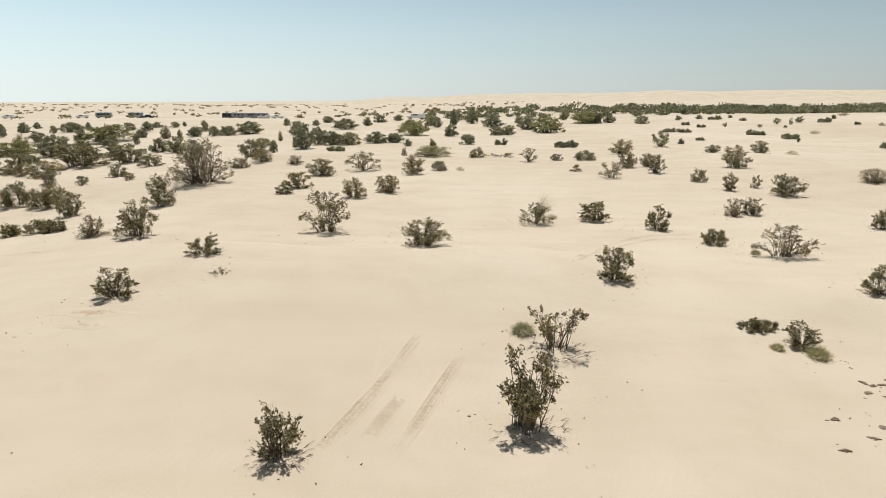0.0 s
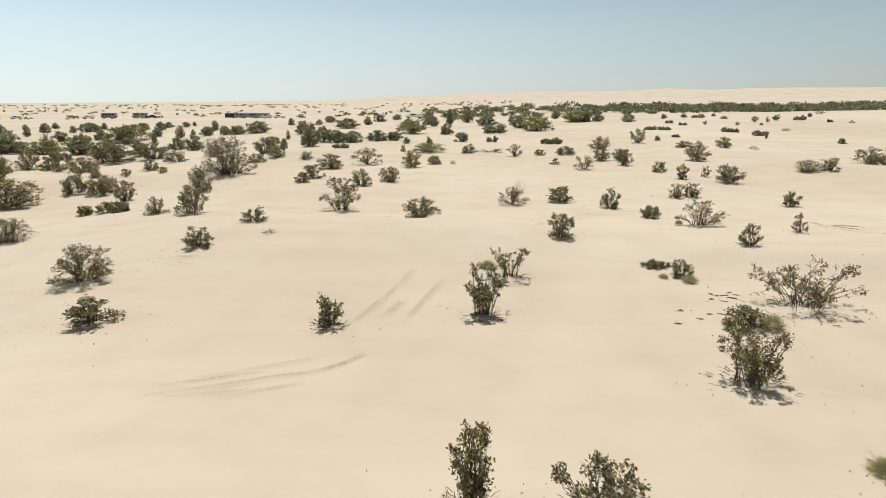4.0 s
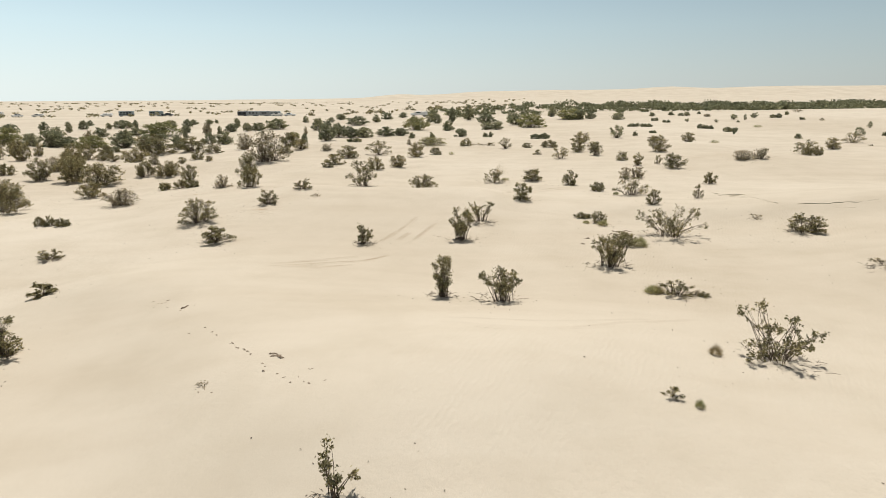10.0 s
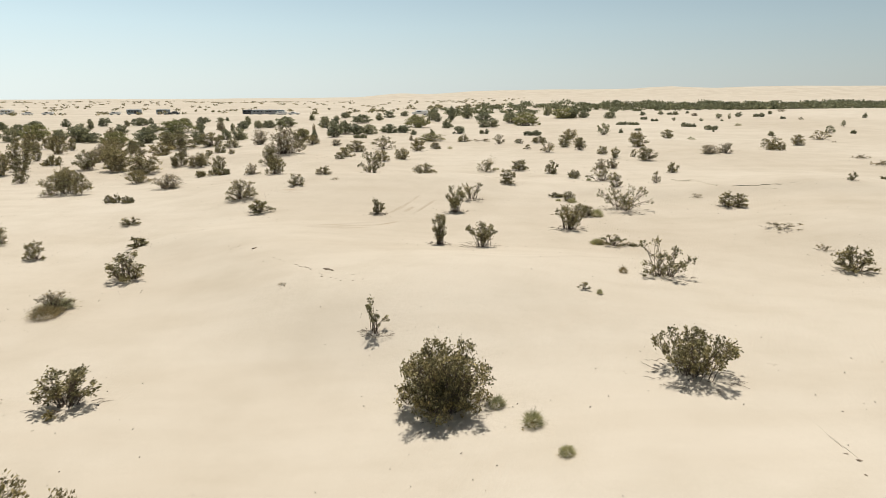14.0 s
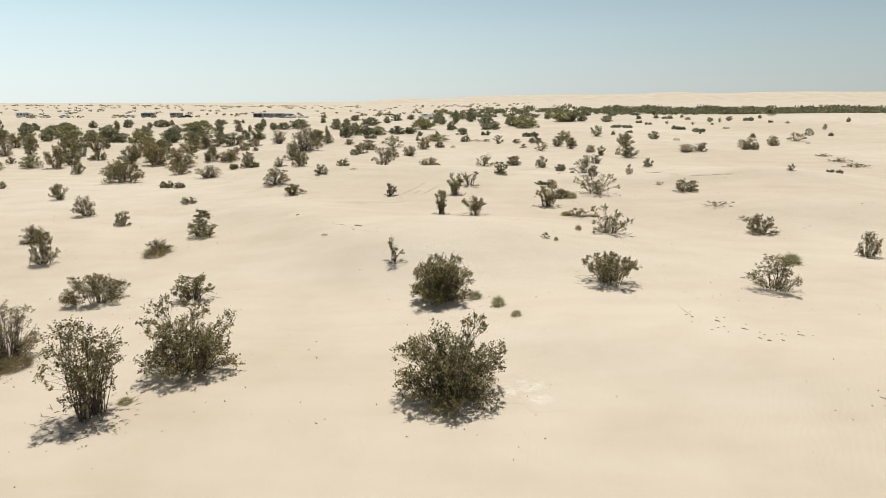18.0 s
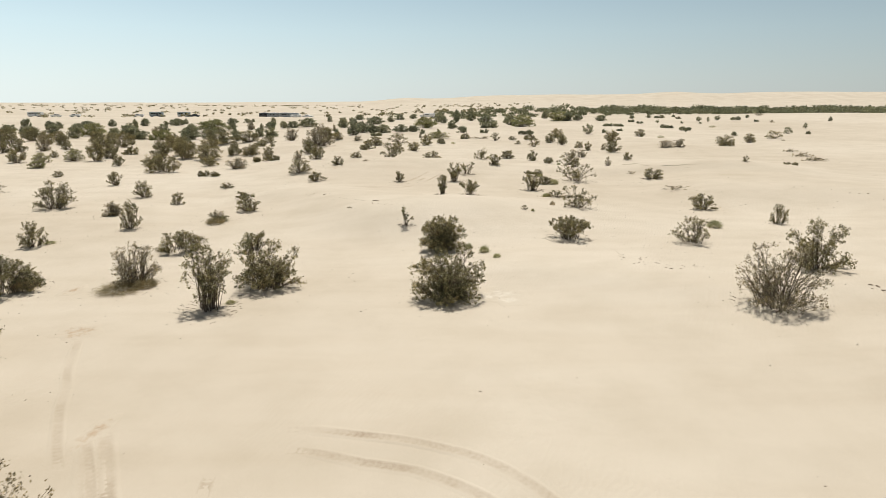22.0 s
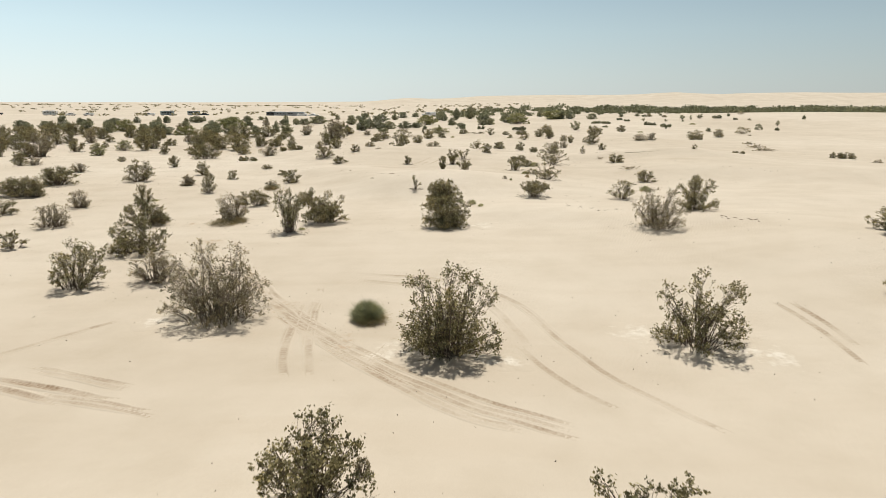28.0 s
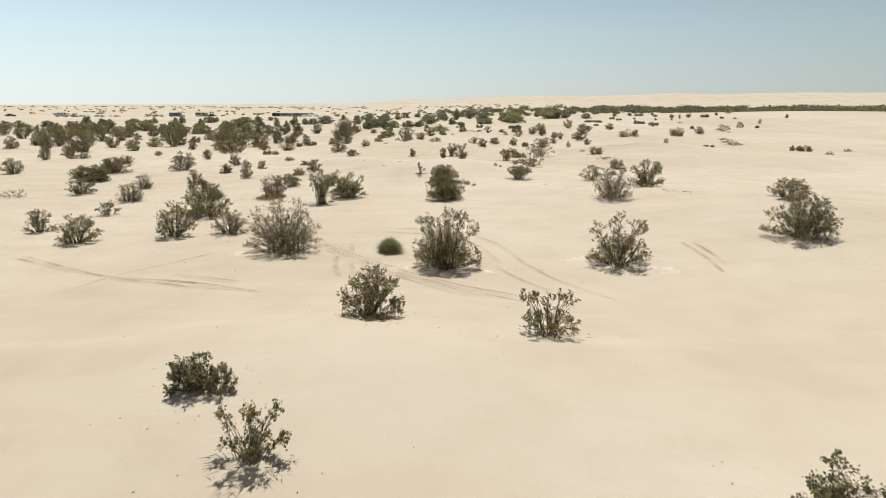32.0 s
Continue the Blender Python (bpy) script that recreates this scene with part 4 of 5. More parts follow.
shrub("C", -45.50, 15.48, 1.81, 1.25)
shrub("C", -39.08, -3.69, 2.11, 1.79)
shrub("C", -96.58, 78.24, 3.24, 1.99)
shrub("C", -46.94, 28.81, 2.43, 1.95)
shrub("C", -75.39, 74.65, 3.15, 2.18)
shrub("C", -97.14, 83.38, 3.10, 1.81)
shrub("C", -91.17, 84.23, 3.37, 1.82)
shrub("C", -83.53, 81.24, 3.81, 1.78)
shrub("C", -76.22, 83.14, 3.34, 2.06)


def clump_cloud(spots, leaf, per):
    """Leaf blades for a joined stand of far plants: rows of x, y, width, height."""
    pieces = []
    for x, y, w, h in spots:
        n = int(per * RNG.uniform(0.8, 1.2))
        lobes = RNG.normal(size=(7, 3)) * (0.3 * w, 0.3 * w, 0.16 * h) + (0, 0, 0.55 * h)
        at = lobes[RNG.integers(7, size=n)] + RNG.normal(size=(n, 3)) * (0.13 * w, 0.13 * w, 0.15 * h)
        at[:, 2] = np.clip(at[:, 2], 0.03 * h, h * 1.05)
        pieces.append(leaves(at + (x, y, float(height(x, y))), leaf * (0.6 + 0.4 * w / 3), 1.4, 0.3))
    return gather(pieces)


def stand(name, spots, leaf, per, mat, label):
    ob = mesh_object(name, *clump_cloud(spots, leaf, per), mat)
    return tagged(ob, label, "scrub", kind="stuff")


belt = []
for _ in range(640):
    x = RNG.uniform(-10, 330)
    y = 165 + 0.22 * max(x, 0) + RNG.uniform(0, 1) ** 0.8 * 95
    if x < 70 and RNG.uniform(0, 1) < 0.3 + 0.6 * (70 - x) / 80:
        continue
    w = 1.8 + 5.5 * RNG.uniform(0, 1) ** 1.6
    belt.append((x, y, w, 0.3 + w * RNG.uniform(0.22, 0.44)))
LEAF_TREE = leaf_material("tree_leaf", (0.15, 0.155, 0.1), (0.42, 0.42, 0.28), 0.45)
stand("tree_belt", belt, 0.4, 190, LEAF_TREE, "dark green belt of desert trees in the distance")
plain = []
for _ in range(280):
    y = 240 + 800 * RNG.uniform(0, 1) ** 1.6
    x = RNG.uniform(-0.8, 0.12) * (y + 60)
    if 262 < y < 320 and x < -55:
        continue
    w = RNG.uniform(1.4, 3.6)
    plain.append((x, y, w, w * RNG.uniform(0.45, 0.7)))
for _ in range(60):
    y = RNG.uniform(820, 900)
    x = RNG.uniform(-0.75, -0.14) * y
    plain.append((x, y, RNG.uniform(2, 9), RNG.uniform(0.7, 1.3)))
stand("plain_scrub", plain, 0.45, 60, LEAF, "scattered low scrub far out on the sand plain")

# ---- camp vehicles far out on the flat ----
PAINT_WHITE = plain_material("white_paint", (0.68, 0.68, 0.66), (0.8, 0.8, 0.79), 3, 0.4)
PAINT_GREY = plain_material("grey_paint", (0.2, 0.22, 0.24), (0.28, 0.3, 0.32), 3, 0.4)
PAINT_DARK = plain_material("dark_paint", (0.03, 0.035, 0.045), (0.06, 0.065, 0.075), 3, 0.35)
PAINT_TEAL = plain_material("teal_paint", (0.2, 0.25, 0.27), (0.3, 0.35, 0.37), 3, 0.4)
GLASS = plain_material("tinted_glass", (0.015, 0.018, 0.02), (0.03, 0.034, 0.036), 3, 0.12)
RUBBER = plain_material("rubber", (0.02, 0.02, 0.02), (0.04, 0.04, 0.04), 20, 0.9)
STEEL = plain_material("steel", (0.4, 0.4, 0.4), (0.55, 0.55, 0.55), 8, 0.35, 0.9)


def box_part(name, parent, mat, x, y, z, sx, sy, sz, bevel=0.0, taper=0.0, label=""):
    bm = bmesh.new()
    bmesh.ops.create_cube(bm, size=1)
    for v in bm.verts:
        k = 1 - taper if v.co.z > 0 else 1
        v.co = Vector((v.co.x * sx * k, v.co.y * sy * (1 - taper * 0.5 if v.co.z > 0 else 1), v.co.z * sz))
    if bevel:
        bmesh.ops.bevel(bm, geom=bm.edges[:], offset=bevel, segments=2, affect="EDGES", profile=0.6)
    me = bpy.data.meshes.new(name)
    bm.to_mesh(me)
    bm.free()
    me.materials.append(mat)
    ob = new(name, me)
    ob.parent, ob.location = parent, (x, y, z)
    if label:
        tagged(ob, label)
    return ob


def wheel_part(parent, x, y, r):
    bm = bmesh.new()
    bmesh.ops.create_cone(bm, cap_ends=True, segments=18, radius1=r, radius2=r, depth=0.24, matrix=Matrix.Rotation(radians(90), 4, "X"))
    bmesh.ops.bevel(bm, geom=[e for e in bm.edges if e.calc_length() < r], offset=0.03, segments=2, affect="EDGES")
    me = bpy.data.meshes.new("wheel")
    bm.to_mesh(me)
    bm.free()
    me.materials.append(RUBBER)
    ob = new("wheel", me)
    ob.parent, ob.location = parent, (x, y, r)
    bm = bmesh.new()
    bmesh.ops.create_cone(bm, cap_ends=True, segments=14, radius1=r * 0.55, radius2=r * 0.5, depth=0.27, matrix=Matrix.Rotation(radians(90), 4, "X"))
    me = bpy.data.meshes.new("rim")
    bm.to_mesh(me)
    bm.free()
    me.materials.append(STEEL)
    rim = new("rim", me)
    rim.parent = ob


def motorhome(x, y, turn, long, paint, stripe, label):
    root = new("motorhome")
    box_part("body", root, paint, 0, 0, 1.75, long, 2.45, 2.5, 0.16)
    box_part("stripe", root, stripe, 0, 0, 1.2, long + 0.02, 2.47, 0.35, 0.05)
    box_part("windscreen", root, GLASS, -long / 2 + 0.02, 0, 2.0, 0.12, 2.0, 1.0, 0.04)
    for k in range(4):
        for side in (-1, 1):
            box_part("window", root, GLASS, -long / 2 + 1.3 + k * (long - 2.2) / 3.4, side * 1.225, 2.15, 1.15, 0.05, 0.75, 0.02)
    box_part("door", root, stripe, 0.6, -1.235, 1.45, 0.75, 0.05, 1.85, 0.02)
    box_part("roof", root, PAINT_WHITE, 0, 0, 3.0, long - 0.3, 2.2, 0.08, 0.03)
    for k in (-0.2, 0.22):
        box_part("roof_panel", root, PAINT_WHITE, 0.5 * k * long, 0, 3.0, long * 0.2, 2.3, 0.06, 0.02)
        box_part("roof_unit", root, PAINT_WHITE, k * long, 0, 3.12, 1.0, 0.8, 0.3, 0.08)
    box_part("awning", root, PAINT_DARK, 0.3, -1.3, 2.9, long * 0.5, 0.16, 0.16, 0.05)
    for wx in (-0.36, 0.22, 0.32):
        for side in (-1, 1):
            wheel_part(root, wx * long, side * 1.08, 0.46)
    root.matrix_basis = pose(x, y, float(height(x, y)), 0, 0, turn) @ Matrix.Diagonal((0.92, 0.92, 0.82, 1))
    return tagged(root, label, "motorhome", "vehicles of the desert camp")


def travel_trailer(x, y, turn, long, paint, label):
    root = new("travel_trailer")
    box_part("body", root, paint, 0, 0, 1.75, long, 2.4, 2.35, 0.22)
    for k in range(3):
        for side in (-1, 1):
            box_part("window", root, GLASS, -long / 2 + 1.2 + k * (long - 2) / 2.4, side * 1.2, 2.0, 1.0, 0.05, 0.65, 0.02)
    box_part("door", root, PAINT_GREY, 1.2, -1.205, 1.6, 0.7, 0.05, 1.8, 0.02)
    box_part("roof", root, PAINT_WHITE, 0, 0, 2.92, long - 0.35, 2.1, 0.08, 0.03)
    box_part("roof_unit", root, PAINT_WHITE, 0, 0, 3.05, 0.9, 0.7, 0.28, 0.08)
    box_part("drawbar", root, STEEL, -long / 2 - 0.6, 0, 0.6, 1.3, 0.14, 0.12, 0.02)
    for wx in (0.02, 0.14):
        for side in (-1, 1):
            wheel_part(root, wx * long, side * 1.06, 0.36)
    root.matrix_basis = pose(x, y, float(height(x, y)), 0, 0, turn) @ Matrix.Diagonal((0.92, 0.92, 0.82, 1))
    return tagged(root, label, "trailer", "vehicles of the desert camp")


def pickup(x, y, turn, paint, label, cap=False):
    root = new("pickup_truck")
    box_part("body", root, paint, 0, 0, 0.95, 5.6, 1.95, 0.75, 0.12)
    box_part("cab", root, paint, -0.35, 0, 1.6, 2.3, 1.75, 0.62, 0.08, 0.16)
    for side in (-1, 1):
        box_part("window", root, GLASS, -0.35, side * 0.82, 1.6, 1.6, 0.08, 0.42, 0.02, 0.1)
        box_part("headlight", root, STEEL, -2.78, side * 0.7, 1.05, 0.08, 0.4, 0.2, 0.02)
    box_part("windscreen", root, GLASS, -1.42, 0, 1.6, 0.12, 1.5, 0.45, 0.02)
    if cap:
        box_part("canopy", root, paint, 1.75, 0, 1.58, 1.9, 1.8, 0.6, 0.1, 0.06)
    for wx in (-1.75, 1.75):
        for side in (-1, 1):
            wheel_part(root, wx, side * 0.86, 0.4)
    root.matrix_basis = pose(x, y, float(height(x, y)), 0, 0, turn) @ Matrix.Diagonal((0.92, 0.92, 0.82, 1))
    return tagged(root, label, "truck", "vehicles of the desert camp")


motorhome(-149, 287, 12, 7.0, PAINT_TEAL, PAINT_DARK, "dark teal and grey motorhome parked on open sand")
motorhome(-134.5, 286, -8, 6.6, PAINT_TEAL, PAINT_WHITE, "teal motorhome with white stripe on open sand")
pickup(-157, 284, 10, PAINT_WHITE, "white pickup truck with a canopy on open sand", True)
pickup(-128.5, 284, 175, PAINT_DARK, "dark pickup truck beside a motorhome")
travel_trailer(-91.5, 282, 4, 7.0, PAINT_DARK, "dark travel trailer at the edge of the camp")
travel_trailer(-85.5, 276, -6, 6.0, PAINT_GREY, "grey travel trailer in the camp")
motorhome(-79.5, 285, 6, 8.0, PAINT_TEAL, PAINT_WHITE, "long teal motorhome with a white stripe")
pickup(-73.5, 270, 12, PAINT_WHITE, "white pickup truck parked by the scrub", True)
pickup(-68.0, 271, -8, PAINT_WHITE, "white pickup truck with an open bed")
travel_trailer(-79.5, 273, 15, 5.0, PAINT_GREY, "small grey trailer between larger vehicles")
pickup(-6.7, 180, 8, PAINT_WHITE, "white pickup truck half hidden behind bushes", True)
motorhome(-212, 288, 8, 7.5, PAINT_WHITE, PAINT_TEAL, "white motorhome with a teal stripe on the flat")
pickup(-199, 284, 170, PAINT_WHITE, "white pickup truck on the open flat")
pickup(-191, 287, 5, PAINT_WHITE, "white pickup truck with canopy on the flat", True)
pickup(-237, 283, 0, PAINT_DARK, "dark pickup truck on the open flat")

# ---- tyre tracks, sand ledges and crust fragments ----


def trodden_material():
    """Sand churned by tyres: darker damp sand in the tread, broken up along the rut, that fades into the sand beside it."""
    m, n, l, b = material("trodden_sand", 0.95)
    b.inputs["Specular IOR Level"].default_value = 0.12
    col, grain = sand_colour(n, l)

    def sums(kind, x, y):
        k = n.new("ShaderNodeMath")
        k.operation = kind
        for slot, value in ((0, x), (1, y)):
            if isinstance(value, (int, float)):
                k.inputs[slot].default_value = value
            else:
                l.new(value, k.inputs[slot])
        return k.outputs[0]

    rut, worn = n.new("ShaderNodeUVMap"), n.new("ShaderNodeUVMap")
    rut.uv_map, worn.uv_map = "rut", "worn"
    cut, level = n.new("ShaderNodeSeparateXYZ"), n.new("ShaderNodeSeparateXYZ")
    l.new(rut.outputs[0], cut.inputs[0])
    l.new(worn.outputs[0], level.inputs[0])
    off = sums("ABSOLUTE", cut.outputs[0], 0)
    edge = ramp(n, l, off, [(0.3, (1, 1, 1)), (0.62, (0, 0, 0))])
    chevron = sums("SINE", sums("ADD", sums("MULTIPLY", cut.outputs[1], 42.0), sums("MULTIPLY", off, 5.0)), 0)
    tread = sums("ADD", sums("MULTIPLY", chevron, 0.12), 0.86)
    clods = noise_node(n, l, 9, 4, rough=0.7)
    patches = noise_node(n, l, 0.9, 3)
    broken = ramp(n, l, patches.outputs[0], [(0.34, (0.3, 0.3, 0.3)), (0.58, (1, 1, 1))])
    rough = ramp(n, l, clods.outputs[0], [(0.38, (0.55, 0.55, 0.55)), (0.6, (1, 1, 1))])
    worth = sums("MULTIPLY", sums("MULTIPLY", edge.outputs[0], tread), sums("MULTIPLY", sums("MULTIPLY", broken.outputs[0], rough.outputs[0]), level.outputs[0]))
    l.new(mix_colour(n, l, col, (0.27, 0.192, 0.12), worth), b.inputs["Base Color"])
    k = n.new("ShaderNodeBump")
    k.inputs["Strength"].default_value, k.inputs["Distance"].default_value = 0.7, 0.03
    l.new(sums("MULTIPLY", worth, clods.outputs[0]), k.inputs["Height"])
    l.new(k.outputs[0], b.inputs["Normal"])
    return m


TRODDEN = trodden_material()
CRUST = plain_material("crust", (0.13, 0.1, 0.07), (0.3, 0.235, 0.17), 9, 0.95, bump=0.02)


def smooth_line(points, step):
    """A soft curve through the points, at even steps."""
    p = np.array([points[0], *points, points[-1]], float)
    out = []
    for i in range(1, len(p) - 2):
        n = max(2, int(np.linalg.norm(p[i + 1] - p[i]) / step))
        t = np.arange(n)[:, None] / n
        a, b, c, d = p[i - 1], p[i], p[i + 1], p[i + 2]
        out.append(0.5 * (2 * b + (c - a) * t + (2 * a - 5 * b + 4 * c - d) * t ** 2 + (3 * b - a - 3 * c + d) * t ** 3))
    return np.concatenate(out)


def tyre_track(points, wide, depth):
    """One wheel's rut: a pressed bed with cross ribs between two low berms that run out into the sand."""
    wide *= 1.15
    line = smooth_line(points, 0.07)
    way = np.gradient(line, axis=0)
    way /= np.linalg.norm(way, axis=1, keepdims=True) + 1e-9
    side = np.stack([-way[:, 1], way[:, 0]], 1)
    n = len(line)
    run = np.append(0, np.cumsum(np.linalg.norm(np.diff(line, axis=0), axis=1)))
    across = np.array([-1.0, -0.7, -0.5, -0.36, -0.14, 0.14, 0.36, 0.5, 0.7, 1.0])
    high = np.array([-0.03, 0.006, 0.026, 0.014, 0.008, 0.008, 0.014, 0.026, 0.006, -0.03])
    fade = np.clip(np.minimum(np.arange(n), n - 1 - np.arange(n)) / 30, 0, 1)
    knots = np.arange(0, n + 14, 14)
    soft = [np.interp(np.arange(n), knots, RNG.uniform(0.3, 1.0, len(knots))) for _ in range(3)]
    wander = np.interp(np.arange(n), knots, RNG.normal(size=len(knots)) * 0.025)
    verts = np.zeros((n, 10, 3))
    for j, a in enumerate(across):
        xy = line + side * (a * wide + wander)[:, None]
        rib = 0.012 * (np.arange(n) % 2) * RNG.uniform(0, 1.2, n) if 3 <= j <= 6 else RNG.uniform(-0.3, 0.5, n) * 0.014 * (0 < j < 9)
        lift = (high[j] * soft[j // 4] + rib) * depth * 1.1 + 0.004
        verts[:, j, :2] = xy
        verts[:, j, 2] = height(xy[:, 0], xy[:, 1]) + np.where(fade > 0.02, lift * fade - 0.03 * (1 - fade), -0.05)
    faces = [(k * 10 + j, k * 10 + j + 1, (k + 1) * 10 + j + 1, (k + 1) * 10 + j) for k in range(n - 1) for j in range(9)]
    ob = mesh_object("tyre_track", verts.reshape(-1, 3), faces, TRODDEN, smooth=True)
    ids = np.array(faces).ravel()
    for name, u, v in (("rut", np.tile(across, n), np.repeat(run, 10)), ("worn", np.repeat(np.clip(fade * soft[1] * (1.2 * depth + 0.05), 0, 1.2), 10), np.zeros(n * 10))):
        ob.data.uv_layers.new(name=name).data.foreach_set("uv", np.stack([u[ids], v[ids]], 1).astype(np.float32).ravel())
    return tagged(ob, "shallow tyre rut with broken tread ribs in pale sand", "tyre track", "tyre tracks in the sand", "structure")


def scarp(points):
    """A low broken ledge of crusted sand, steep on the near side."""
    line = smooth_line(points, 0.18)
    n = len(line)
    up = RNG.uniform(0.005, 0.036, n) * np.clip(np.minimum(np.arange(n), n - 1 - np.arange(n)) / 3, 0, 1)
    gaps = np.interp(np.arange(n), np.arange(0, n + 4, 4), RNG.uniform(-0.9, 1.3, len(np.arange(0, n + 4, 4))))
    up = up * np.clip(gaps, -0.3, 1)
    wob = np.interp(np.arange(n), np.arange(0, n + 5, 5), RNG.normal(size=len(np.arange(0, n + 5, 5))) * 0.16) + RNG.normal(size=n) * 0.03
    verts = []
    for k, (x, y) in enumerate(line):
        z = float(height(x, y))
        verts += [(x, y + wob[k], z - 0.05), (x, y + wob[k] + 0.015, z + up[k]), (x, y + wob[k] + 0.12, z + up[k] * 1.1), (x, y + wob[k] + 0.9, float(height(x, y + 0.9)) - 0.02)]
    faces = [(4 * k + j, 4 * k + 4 + j, 4 * k + 5 + j, 4 * k + 1 + j) for k in range(n - 1) for j in range(3)]
    ob = mesh_object("sand_ledge", verts, faces, SAND)
    return tagged(ob, "low broken ledge of wind-cut sand crust", "sand ledge", "ledges in the sand", "structure")


def fragment(x, y, size):
    """A broken piece of crust or driftwood lying on the sand."""
    bm = bmesh.new()
    bmesh.ops.create_icosphere(bm, subdivisions=1, radius=1)
    sx, sy, sz = size * RNG.uniform(0.3, 0.6), size * RNG.uniform(0.1, 0.26), size * RNG.uniform(0.06, 0.14)
    for v in bm.verts:
        k = RNG.uniform(0.5, 1.25)
        v.co = Vector((v.co.x * sx * k, v.co.y * sy * RNG.uniform(0.5, 1.4) + 0.5 * sy * math.sin(2.5 * v.co.x + x), v.co.z * sz * k))
    me = bpy.data.meshes.new("crust_fragment")
    bm.to_mesh(me)
    bm.free()
    me.materials.append(CRUST)
    ob = new("crust_fragment", me)
    ob.matrix_basis = pose(x, y, float(height(x, y)) + sz * 0.2, 0, 0, RNG.uniform(-50, 50))
    return tagged(ob, "dark brown broken crust fragment lying on sand", "debris", "fragments on the sand")


def ground_litter():
    """Dead leaves and twig ends blown about the plants."""
    pieces = []
    for x, y, w in PLACED:
        if y > 45 or w < 0.5:
            continue
        n = int(8 + 11 * w)
        px = x + RNG.normal(size=n) * w * 0.75
        py = y + RNG.normal(size=n) * w * 0.7 - 0.1 * w
        at = np.stack([px, py, height(px, py) + 0.012], 1)
        pieces.append(leaves(at, 0.022, 2.4, 0.15))
    n = 70
    px, py = RNG.uniform(-16, 28, n), RNG.uniform(-58, 40, n)
    pieces.append(leaves(np.stack([px, py, height(px, py) + 0.012], 1), 0.026, 1.8, 0.1))
    ob = mesh_object("ground_litter", *gather(pieces), DEAD)
    return tagged(ob, "dead brown leaves and twig ends strewn on sand", "litter", kind="stuff")


ground_litter()


def patch_material(name, tint, scale):
    """Sand of another tint that frays out into the sand round it."""
    m, n, l, b = material(name, 0.95)
    b.inputs["Specular IOR Level"].default_value = 0.12
    col, grain = sand_colour(n, l)
    uv = n.new("ShaderNodeUVMap")
    uv.uv_map = "patch"
    cut = n.new("ShaderNodeSeparateXYZ")
    l.new(uv.outputs[0], cut.inputs[0])
    flakes = noise_node(n, l, scale, 5, rough=0.65)
    k = n.new("ShaderNodeMath")
    k.operation = "SUBTRACT"
    l.new(flakes.outputs[0], k.inputs[0])
    l.new(cut.outputs[0], k.inputs[1])
    where = ramp(n, l, k.outputs[0], [(0.0, (0, 0, 0)), (0.26, (1, 1, 1))])
    l.new(mix_colour(n, l, col, tint, where.outputs[0]), b.inputs["Base Color"])
    bump = n.new("ShaderNodeBump")
    bump.inputs["Strength"].default_value, bump.inputs["Distance"].default_value = 0.5, 0.03
    l.new(where.outputs[0], bump.inputs["Height"])
    l.new(bump.outputs[0], b.inputs["Normal"])
    return m


PALE = patch_material("pale_crust", (0.665, 0.61, 0.51), 3.2)
DAMP = patch_material("brown_sand", (0.45, 0.345, 0.24), 4.5)


def sand_patch(x, y, wide, deep, mat, name, label):
    """A thin uneven sheet on the sand that sinks away at its rim."""
    rings, spokes = 9, 28
    t = np.linspace(0, 1, rings)[:, None]
    az = np.arange(spokes) * 2 * np.pi / spokes
    ragged = 1 + 0.2 * np.sin(2 * az + x) + 0.14 * np.sin(5 * az + y)
    px, py = x + t * np.cos(az) * wide / 2 * ragged, y + t * np.sin(az) * deep / 2 * ragged
    pz = height(px, py) + 0.014 * (1 - t ** 4) - 0.03 * t ** 8 + 0.004 * np.sin(9 * px) * np.sin(8 * py) * (1 - t)
    verts = np.stack([px, py, pz], -1).reshape(-1, 3)
    faces = [(i * spokes + j, i * spokes + (j + 1) % spokes, (i + 1) * spokes + (j + 1) % spokes, (i + 1) * spokes + j) for i in range(rings - 1) for j in range(spokes)]
    ob = mesh_object(name, verts, faces, mat, smooth=True)
    ids = np.array(faces).ravel()
    fall = np.repeat(0.3 + 0.45 * np.linspace(0, 1, rings), spokes)
    ob.data.uv_layers.new(name="patch").data.foreach_set("uv", np.stack([fall[ids], fall[ids] * 0], 1).astype(np.float32).ravel())
    return tagged(ob, label, "sand patch", "patches on the sand", "structure")


def crust_patch(x, y, r):
    return sand_patch(x, y, 2.6 * r, 1.9 * r, PALE, "crust_patch", "pale broken crust on the sand")


def brown_patch(x, y, wide, deep):
    return sand_patch(x, y, wide, deep, DAMP, "brown_patch", "brown coarse sand laid bare by wind")


tyre_track([(-2.47, 8.65), (-2.10, 9.93), (-1.66, 11.05), (-1.23, 12.25), (-0.72, 13.90), (0.00, 15.97)], 0.16, 0.7)
tyre_track([(-2.45, 8.55), (-2.08, 9.80), (-1.64, 10.91), (-1.22, 12.08), (-0.71, 13.70), (0.00, 15.73)], 0.16, 0.7)
tyre_track([(-1.26, 8.70), (-0.90, 9.65), (-0.41, 10.92), (0.01, 12.20), (0.47, 13.71), (0.97, 15.22)], 0.16, 0.7)
tyre_track([(-1.24, 8.60), (-0.89, 9.53), (-0.41, 10.77), (0.01, 12.04), (0.46, 13.51), (0.96, 14.99)], 0.16, 0.7)
tyre_track([(-1.79, 8.94), (-1.35, 10.16), (-0.84, 11.53), (-0.19, 13.31)], 0.25, 0.4)
